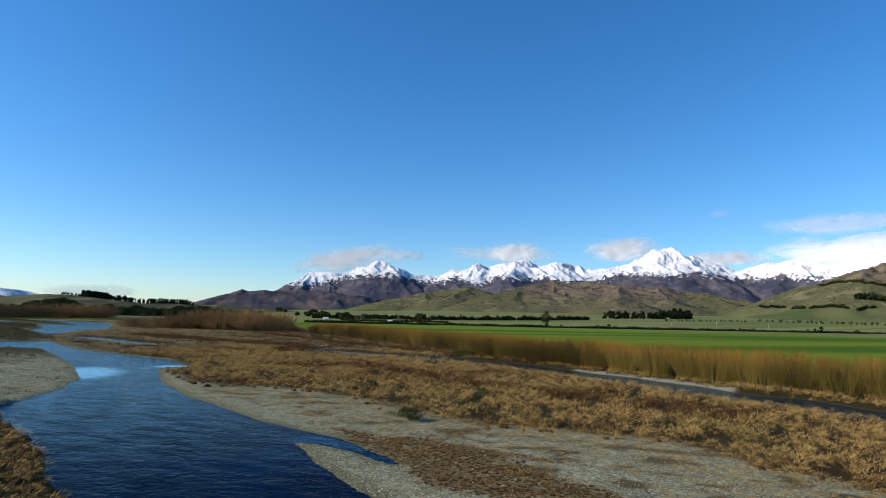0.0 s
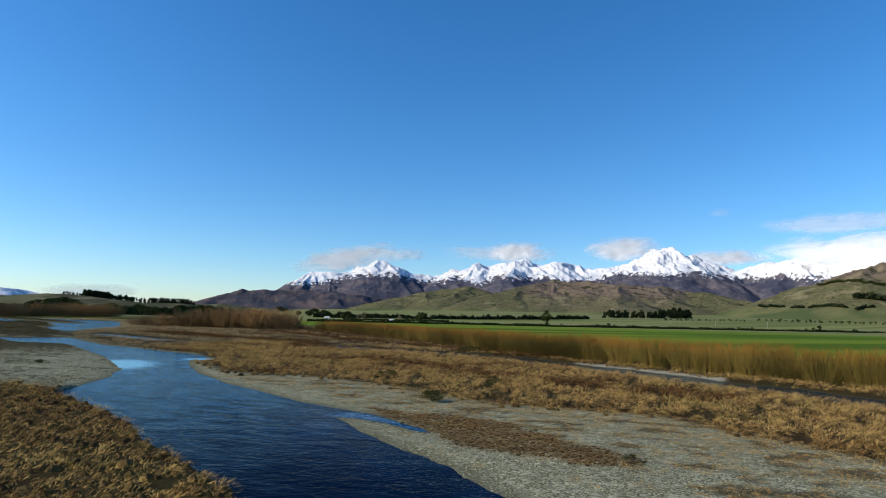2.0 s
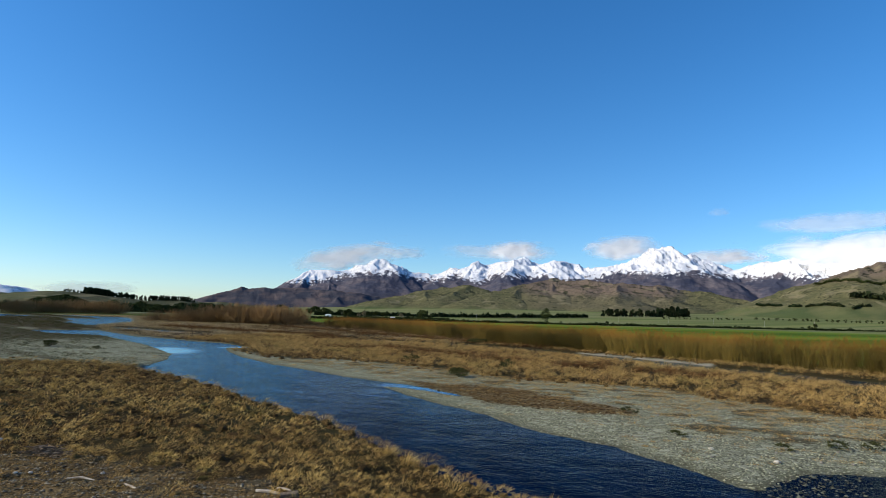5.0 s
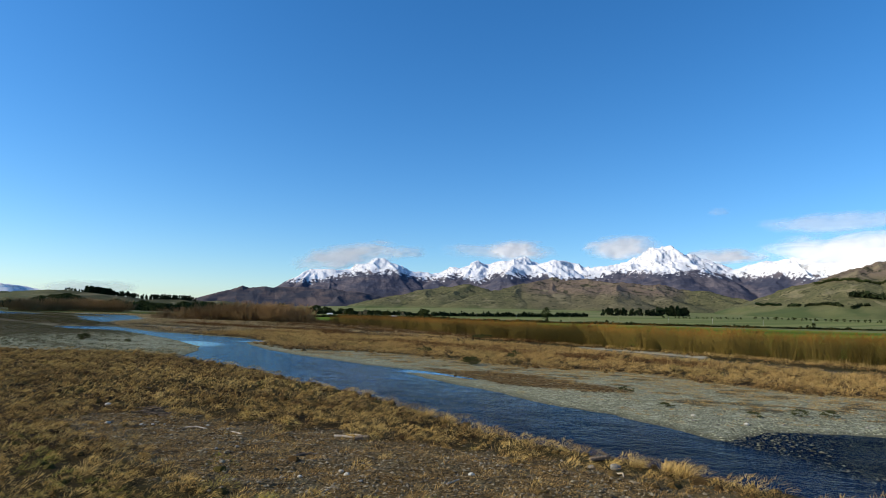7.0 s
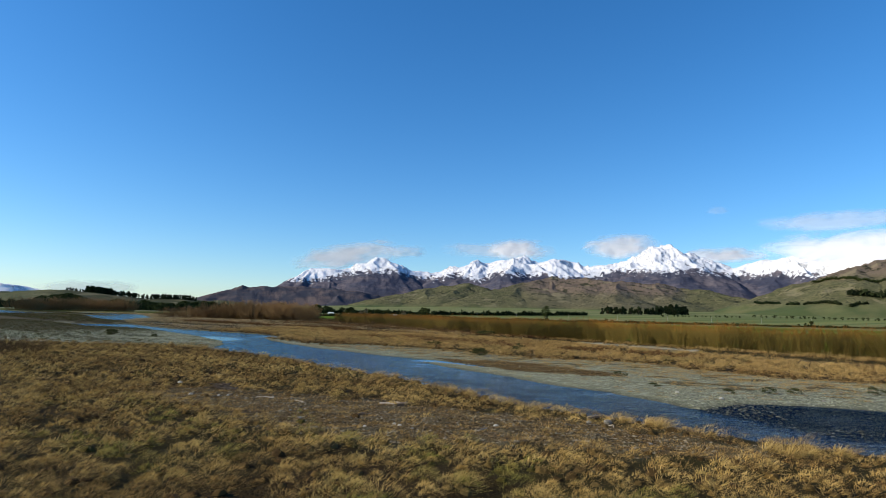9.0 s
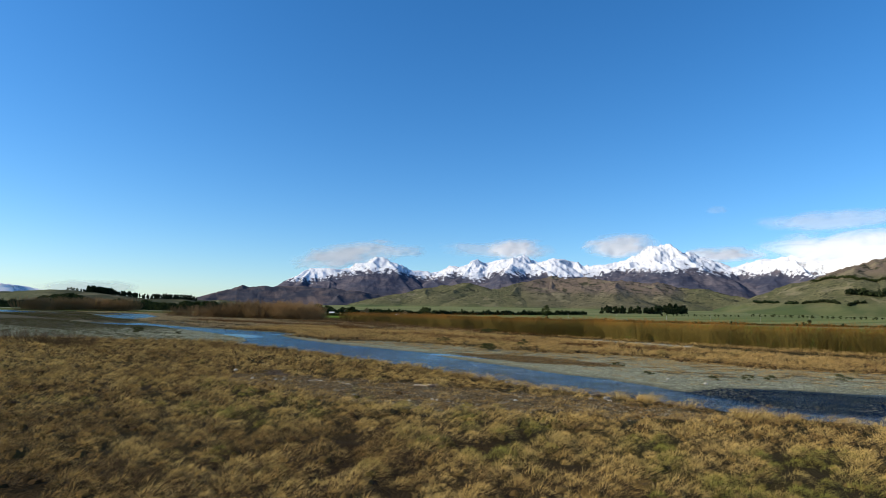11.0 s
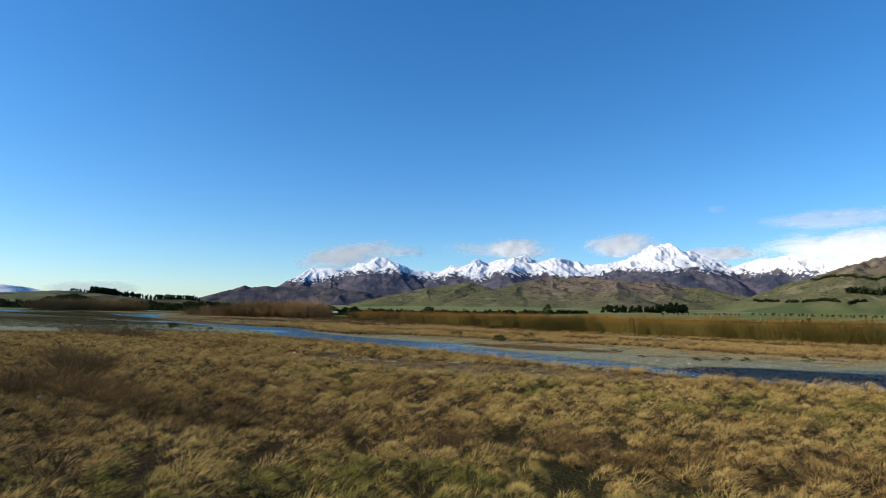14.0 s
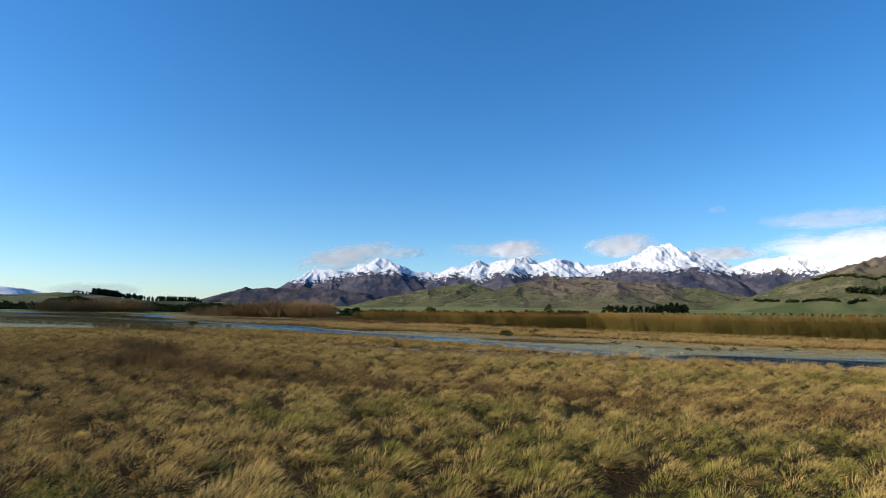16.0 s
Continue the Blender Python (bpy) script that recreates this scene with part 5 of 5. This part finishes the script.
scrubs = [shrub("bare_scrub", shrub_meshes(430 + i, 1.5, 60, 700, 2.2, 0.013, dome=0.7), SCRUB, "brown leafless scrub among the tussock grass", "scrub on the terrace") for i in range(3)]
spots = [(-51.8, 6.4, 1.3), (-54.5, 7.5, 1.2), (-57.5, 8.6, 1.25), (-61, 10.5, 1.2), (-64.5, 10.5, 1.4), (-67.5, 11.0, 1.3), (-70, 12, 1.2), (-61.5, 14, 0.8), (-18.9, -29.3, 0.95), (-17.4, -28.4, 0.85), (-20.6, -28.0, 0.9),
         (-22.3, -25.8, 0.95), (-24.0, -22.9, 1.0), (-26.5, -21.5, 0.9), (-29.5, -19.8, 0.85), (-33.0, -17.5, 0.9), (-15.4, -29.4, 0.7), (-13.4, -30.2, 0.6), (-11.2, -30.0, 0.55), (-8.6, -31.0, 0.5), (-37, -15, 0.8),
         (-4.4, -31.6, 0.5), (-1.2, -30.6, 0.45), (2.4, -30.2, 0.55), (3.6, -31.4, 0.5), (6.2, -29.5, 0.5), (8.8, -29.2, 0.55), (10.2, -30.4, 0.5), (-3.0, -26.0, 0.4), (-9.0, -26.8, 0.5), (-19.8, -30.2, 0.8), (-21.8, -27.2, 0.9), (-23.4, -24.6, 0.9), (-25.2, -22.6, 0.95), (-28.0, -20.8, 0.9), (-31.2, -18.6, 0.85), (-16.2, -28.9, 0.75), (-14.4, -29.6, 0.65), (-12.2, -30.8, 0.55)]
stand(scrubs, spots)

# willows of the upstream banks
willows = [shrub("willow_thicket", shrub_meshes(460 + i, 9.0, 80, 1500, 8.5, 0.075, dome=1.0), WILLOW, "bare tawny willow thicket beside the river", "upstream willows") for i in range(3)]
stand(willows, row((-232, 207), (-205, 213), 9, 4, 0.6, 0.8) + row((-207, 212), (-160, 217), 16, 4, 0.95, 1.2) + row((-200, 224), (-163, 228), 12, 4, 0.9, 1.15) + row((-163, 222), (-172, 246), 6, 3, 0.5, 0.7)
      + row((-485, 300), (-505, 345), 9, 6, 1.1, 1.35) + row((-505, 345), (-492, 415), 16, 6, 1.25, 1.6))
low_willows = [shrub("willow_scrub", shrub_meshes(480 + i, 2.6, 30, 380, 4.2, 0.05, dome=0.8), SCRUB, "low reddish brown willow scrub by the field", "scrub by the field") for i in range(3)]
stand(low_willows, row((-165, 235), (-75, 158), 34, 4, 0.7, 1.25) + row((-150, 205), (-45, 122), 40, 3.5, 0.45, 0.85) + row((-140, 165), (-70, 128), 20, 6, 0.35, 0.6)
      + row((-170, 165), (-62, 112), 46, 9, 0.22, 0.42) + row((-175, 190), (-80, 132), 40, 8, 0.25, 0.45) + row((-150, 142), (-90, 104), 24, 6, 0.18, 0.34))


# ---- driftwood, stones, reeds ----
def branch(points, radii, material, name, label):
    root = bmesh.new()
    for (a, b), (ra, rb) in zip(zip(points, points[1:]), zip(radii, radii[1:])):
        limb(root, a, b, ra, rb, 7)
    ob = part(name, root, material)
    return tagged(ob, label, "driftwood")


def on_ground(ob, px, py, turn, lift=0.0):
    ob.matrix_basis = pose(px, py, surface(px, py) + lift, 0, 0, turn)
    return ob


on_ground(branch([(-1.1, 0.1, 0.06), (-0.4, 0.0, 0.09), (0.3, -0.12, 0.08), (0.9, -0.34, 0.05), (1.25, -0.52, 0.03)], [0.05, 0.055, 0.05, 0.035, 0.02], DRIFT, "driftwood_branch", "long bleached driftwood branch lying on the stones"), -14.3, -5.3, -8).scale = (0.65, 0.65, 0.65)
on_ground(branch([(-0.6, 0, 0.07), (0.0, 0.05, 0.09), (0.5, 0.0, 0.07)], [0.07, 0.08, 0.05], DRIFT, "driftwood_log", "short bleached driftwood log on the stony patch"), -9.9, -4.0, 4).scale = (0.75, 0.75, 0.75)
on_ground(branch([(-0.45, 0, 0.06), (0.1, 0.04, 0.13), (0.55, 0.02, 0.16)], [0.05, 0.055, 0.03], DRIFT, "driftwood_log", "short bleached driftwood log on the stony patch"), -9.6, -3.6, -22).scale = (0.75, 0.75, 0.75)
on_ground(branch([(-0.3, 0, 0.1), (0.25, 0.1, 0.16)], [0.11, 0.13], LOG, "driftwood_stump", "dark weathered driftwood stump beside pale logs"), -9.0, -4.1, 15)
on_ground(branch([(-0.5, 0, 0.08), (0.1, 0.05, 0.16), (0.6, 0.2, 0.10)], [0.09, 0.10, 0.05], LOG, "driftwood_log", "dark weathered log on the river bank"), 0.7, -3.3, 20)
on_ground(branch([(-0.4, 0, 0.06), (0.0, 0.1, 0.10), (0.45, 0.05, 0.05)], [0.06, 0.07, 0.04], LOG, "driftwood_log", "dark weathered log on the stony patch"), -9.7, -7.2, 40)


on_ground(branch([(-0.35, 0, 0.05), (0.0, 0.06, 0.10), (0.3, -0.05, 0.20), (0.42, -0.16, 0.12)], [0.025, 0.03, 0.022, 0.012], DRIFT, "driftwood_branch", "bent pale driftwood stick beside a dark log"), 1.3, -5.2, -35)
on_ground(branch([(-0.5, 0, 0.05), (0.0, 0.08, 0.10), (0.55, 0.0, 0.06)], [0.03, 0.04, 0.02], DRIFT, "driftwood_branch", "thin bleached driftwood branch on the stony patch"), -16.4, -5.6, 12)
on_ground(branch([(-0.3, 0, 0.04), (0.3, 0.1, 0.07)], [0.03, 0.02], DRIFT, "driftwood_branch", "short pale driftwood stick among dead stalks"), -3.4, -8.6, 60)


def stone(seed, size, material, label, px, py):
    bm = bmesh.new()
    bmesh.ops.create_icosphere(bm, subdivisions=2, radius=1.0)
    r = random.Random(seed)
    off = Vector((r.uniform(0, 50), r.uniform(0, 50), r.uniform(0, 50)))
    for v in bm.verts:
        v.co *= size * (1 + 0.28 * noise.noise(v.co * 1.3 + off))
        v.co.z *= 0.62
    ob = part("stone", bm, material)
    return tagged(on_ground(ob, px, py, r.uniform(0, 360), size * 0.3), label, "stone")


for i, (px, py, size, mat, text) in enumerate([(-20.7, -6.3, 0.12, STONE, "pale stone on the stony patch"), (-24.9, -2.7, 0.15, STONE, "pale stone among dry tussock grass"), (7.2, 9.9, 0.16, STONE, "pale boulder on the grey gravel bar"),
                                               (1.2, -4.3, 0.20, DARKSTONE, "grey boulder on the river bank"), (0.4, -4.6, 0.15, DARKSTONE, "grey boulder on the river bank"), (-7.0, -9.0, 0.10, STONE, "pale stone on the stony patch"),
                                               (-18.2, -29.9, 0.16, DARKSTONE, "grey boulder among brown scrub"), (-3.2, -7.4, 0.11, STONE, "pale stone on the stony patch"), (4.6, 11.2, 0.13, STONE, "pale stone on the grey gravel bar")]):
    stone(500 + i, size, mat, text, px, py)

for i in range(70):
    on_bar = i % 3 > 0
    px, py = (random.uniform(-6, 18), random.uniform(8, 26)) if on_bar else (random.uniform(-20, 4), random.uniform(-11, -4))
    a, b = np.array([px]), np.array([py])
    _, g, _f, _n, d, *_w = plan(a, b)
    if g[0] > 0.4 and d[0] > 0.5:
        stone(600 + i, random.uniform(0.05, 0.10), DARKSTONE if i % 9 else STONE, "rounded cobble on the grey gravel bar" if on_bar else "rounded cobble on the stony patch", px, py)["group"] = "cobbles"

mound = bmesh.new()
for i in range(170):
    a, s = random.uniform(0, 6.28), random.uniform(0, 1) ** 0.6
    p = Vector((math.cos(a) * s * 1.0, math.sin(a) * s * 0.5, random.uniform(0.0, 0.36) * (1 - s * s)))
    q = p + Vector((random.uniform(-0.5, 0.5), random.uniform(-0.35, 0.35), random.uniform(-0.06, 0.10)))
    q.z = max(q.z, 0.0)
    limb(mound, p, q, random.uniform(0.012, 0.03), 0.008, 4)
tagged(on_ground(part("flood_debris_mound", mound, LOG), -21.0, -3.4, 10), "dark mound of flood debris on the stones", "debris")

for px, py, hgt in ((3.4, -4.3, 0.85), (3.0, -4.0, 0.7), (7.8, -8.0, 0.8), (8.4, -7.6, 0.75), (7.2, -7.6, 0.65), (1.9, -3.6, 0.55), (-8.6, 2.6, 0.7), (-7.2, 1.4, 0.75), (9.6, -7.0, 0.6)):
    clump = tufts("reed_clump", np.array([px]), np.array([py]), np.array([0.42]), np.array([hgt * 0.5]), np.array([0.30]), 160, 0.014, TUSSOCK, "tall pale feathery grass clump on the river bank", "grass clump", blade=1.6, spread=0.5, heart=0)
    clump["kind"] = ""
    del clump["kind"]

# ---- pebbles of the gravel bars ----
def pebbles(name, x, y, size, material, label, base=None, sink=0.15):
    """Loose stones with eight faces each, all in one mesh."""
    z = plan(x, y)[0] if base is None else base
    n = len(x)
    base_v = np.array([(1, 0, 0), (0, 1, 0), (-1, 0, 0), (0, -1, 0), (0.1, 0.1, 0.65), (0, 0, -0.5)])
    turn = rng.uniform(0, 6.28, n)
    shape = base_v[None] * (1 + rng.normal(0, 0.22, (n, 6, 1))) * size[:, None, None] * np.array((1.35, 0.95, 1.0))
    ca, sa = np.cos(turn)[:, None], np.sin(turn)[:, None]
    v = np.stack([shape[..., 0] * ca - shape[..., 1] * sa + x[:, None], shape[..., 0] * sa + shape[..., 1] * ca + y[:, None], shape[..., 2] + z[:, None] + size[:, None] * sink], -1)
    tris = (np.arange(n)[:, None, None] * 6 + np.array([[0, 1, 4], [1, 2, 4], [2, 3, 4], [3, 0, 4], [1, 0, 5], [2, 1, 5], [3, 2, 5], [0, 3, 5]])).reshape(-1, 3)
    return tagged(part(name, mesh_from(name, v.reshape(-1, 3), tris), material), label, "pebbles", kind="stuff")


def pebble_material(name, dark, light, rough=0.8):
    m = Nodes(name, rough)
    return m.colour(m.mix(m.span(m.island(), 0.0, 1.0), dark, light))


PEBBLE = pebble_material("pebbles", (0.205, 0.203, 0.125), (0.36, 0.358, 0.228))
BROWN_PEBBLE = pebble_material("brown_pebbles", (0.065, 0.052, 0.034), (0.27, 0.23, 0.155))
WET_PEBBLE = pebble_material("wet_pebbles", (0.026, 0.027, 0.020), (0.115, 0.115, 0.080), 0.35)

x, y = scatter(-52, 26, 3, 42, 0.27)
xi, yi = scatter(-112, -46, 24, 78, 0.50)
on_isle = line_distance(xi, yi, SHORE_BAR) < line_distance(xi, yi, SHORE_NORTH)
x, y = np.concatenate([x, xi[on_isle]]), np.concatenate([y, yi[on_isle]])
_, g, f, nr, d, cut, og, patch, sand, weed, *_w = plan(x, y)
keep = (g > 0.35) & (d > 0.1) & ~(cut & (x > -46)) & (rng.uniform(0, 1, len(x)) < 0.9 * g * (1 - 0.8 * weed)) & seen_wedge(x, y, (4, -45)) & ((og < 3) | (x < -50))
x, y = x[keep], y[keep]
n = len(x)
size = 0.028 + 0.040 * rng.uniform(0, 1, n) ** 3.0 + 0.010 * (fbm(x * 0.3, y * 0.3, 2, 99) > 0.1) + 0.05 * rng.uniform(0.3, 1.0, n) * (x < -46)
pebbles("pebbles", x, y, size, PEBBLE, "loose grey river pebbles on the gravel bars")

x, y = scatter(-27, 9, -14, -2, 0.15)
_, g, f, nr, d, cut, og, patch, *_w = plan(x, y)
keep = cut & (d > 0.6) & (rng.uniform(0, 1, len(x)) < 0.95 * ease(patch + 1.4 * fbm(x * 0.4, y * 0.4, 3, 11), 0.9, -0.7))
x, y = x[keep], y[keep]
size = 0.026 + 0.055 * rng.uniform(0, 1, len(x)) ** 3.5
pebbles("pebbles", x, y, size, BROWN_PEBBLE, "brown and grey stones of the stony patch")

x, y = scatter(5, 30, -2, 10.5, 0.17)
inner = signed(x, y, RIFFLE)
rib_near = line_distance(x, y, [(10.8, -0.6), (12.6, 0.9), (15, 0.8), (19, 1.4)])
chance = 0.97 * ease(x - 0.25 * y, 9.5, 5.5) + 0.6 * ease(rib_near, 1.0, 0.2) + 0.10 * ease(fbm(x * 0.5, y * 0.5, 2, 78), -0.1, 0.2)
keep = (inner < 0.2) & (rng.uniform(0, 1, len(x)) < chance)
x, y = x[keep], y[keep]
size = 0.035 + 0.075 * rng.uniform(0, 1, len(x)) ** 3.0
pebbles("riffle_stones", x, y, size, WET_PEBBLE, "wet dark stones breaking the shallow riffle", base=np.full(len(x), WATER) + rng.uniform(-0.06, 0.005, len(x)))


# ---- poles and farm sheds ----
def power_pole():
    root = new("power_pole")
    bm = bmesh.new()
    limb(bm, (0, 0, -0.2), (0, 0, 9.5), 0.20, 0.14, 8)
    part("post", bm, POLE, root)
    bm = bmesh.new()
    limb(bm, (-1.1, 0, 8.9), (1.1, 0, 8.9), 0.10, 0.10, 6)
    part("crossarm", bm, POLE, root)
    return tagged(root, "pale wooden power pole in the farmland", "pole", "power poles")


stand([power_pole()], [(-333, 1100, 1.0), (-267, 1160, 0.9), (-165, 1190, 1.0), (-70, 1200, 1.0), (23.5, 1205, 1.0), (102, 1206, 1.1), (181, 1162, 1.1), (257, 1157, 1.2)])


def shed(px, py, w, d, h, turn, label):
    root = new("farm_shed")
    bm = bmesh.new()
    t = 0.15
    for cx, cy, sx, sy in ((0, -d / 2, w, t), (0, d / 2, w, t), (-w / 2, 0, t, d - t * 2), (w / 2, 0, t, d - t * 2)):
        bmesh.ops.create_cube(bm, size=1, matrix=Matrix.Translation((cx, cy, h / 2)) @ Matrix.Diagonal((sx, sy, h, 1)))
    wall = part("wall", bm, WALL, root)
    bm = bmesh.new()
    ends = []
    for ex in (-w / 2 - 0.3, w / 2 + 0.3):
        ends.append([bm.verts.new((ex, yy, zz)) for yy, zz in ((-d / 2 - 0.4, h - 0.1), (0, h + d * 0.28), (d / 2 + 0.4, h - 0.1), (d / 2 + 0.4, h + 0.05), (0, h + d * 0.28 + 0.18), (-d / 2 - 0.4, h + 0.05))])
    for i in range(6):
        bm.faces.new((ends[0][i], ends[0][(i + 1) % 6], ends[1][(i + 1) % 6], ends[1][i]))
    bm.faces.new(ends[0][::-1])
    bm.faces.new(ends[1])
    part("roof", bm, TIN, root)
    bm = bmesh.new()
    bmesh.ops.create_cube(bm, size=1, matrix=Matrix.Translation((0, -d / 2 - t / 2 - 0.02, h * 0.4)) @ Matrix.Diagonal((w * 0.3, 0.06, h * 0.8, 1)))
    part("door", bm, DOOR, wall)
    root.matrix_basis = pose(px, py, surface(px, py) - 0.1, 0, 0, turn)
    return tagged(root, label, "shed")


shed(-524, 860, 9, 6, 2.6, 20, "pale farm shed with a tin roof among trees")
shed(-500, 880, 7, 5, 2.4, -15, "pale farm shed with a tin roof among trees")
shed(-330, 700, 6, 4, 2.2, 30, "small pale farm shed beside a hedge")
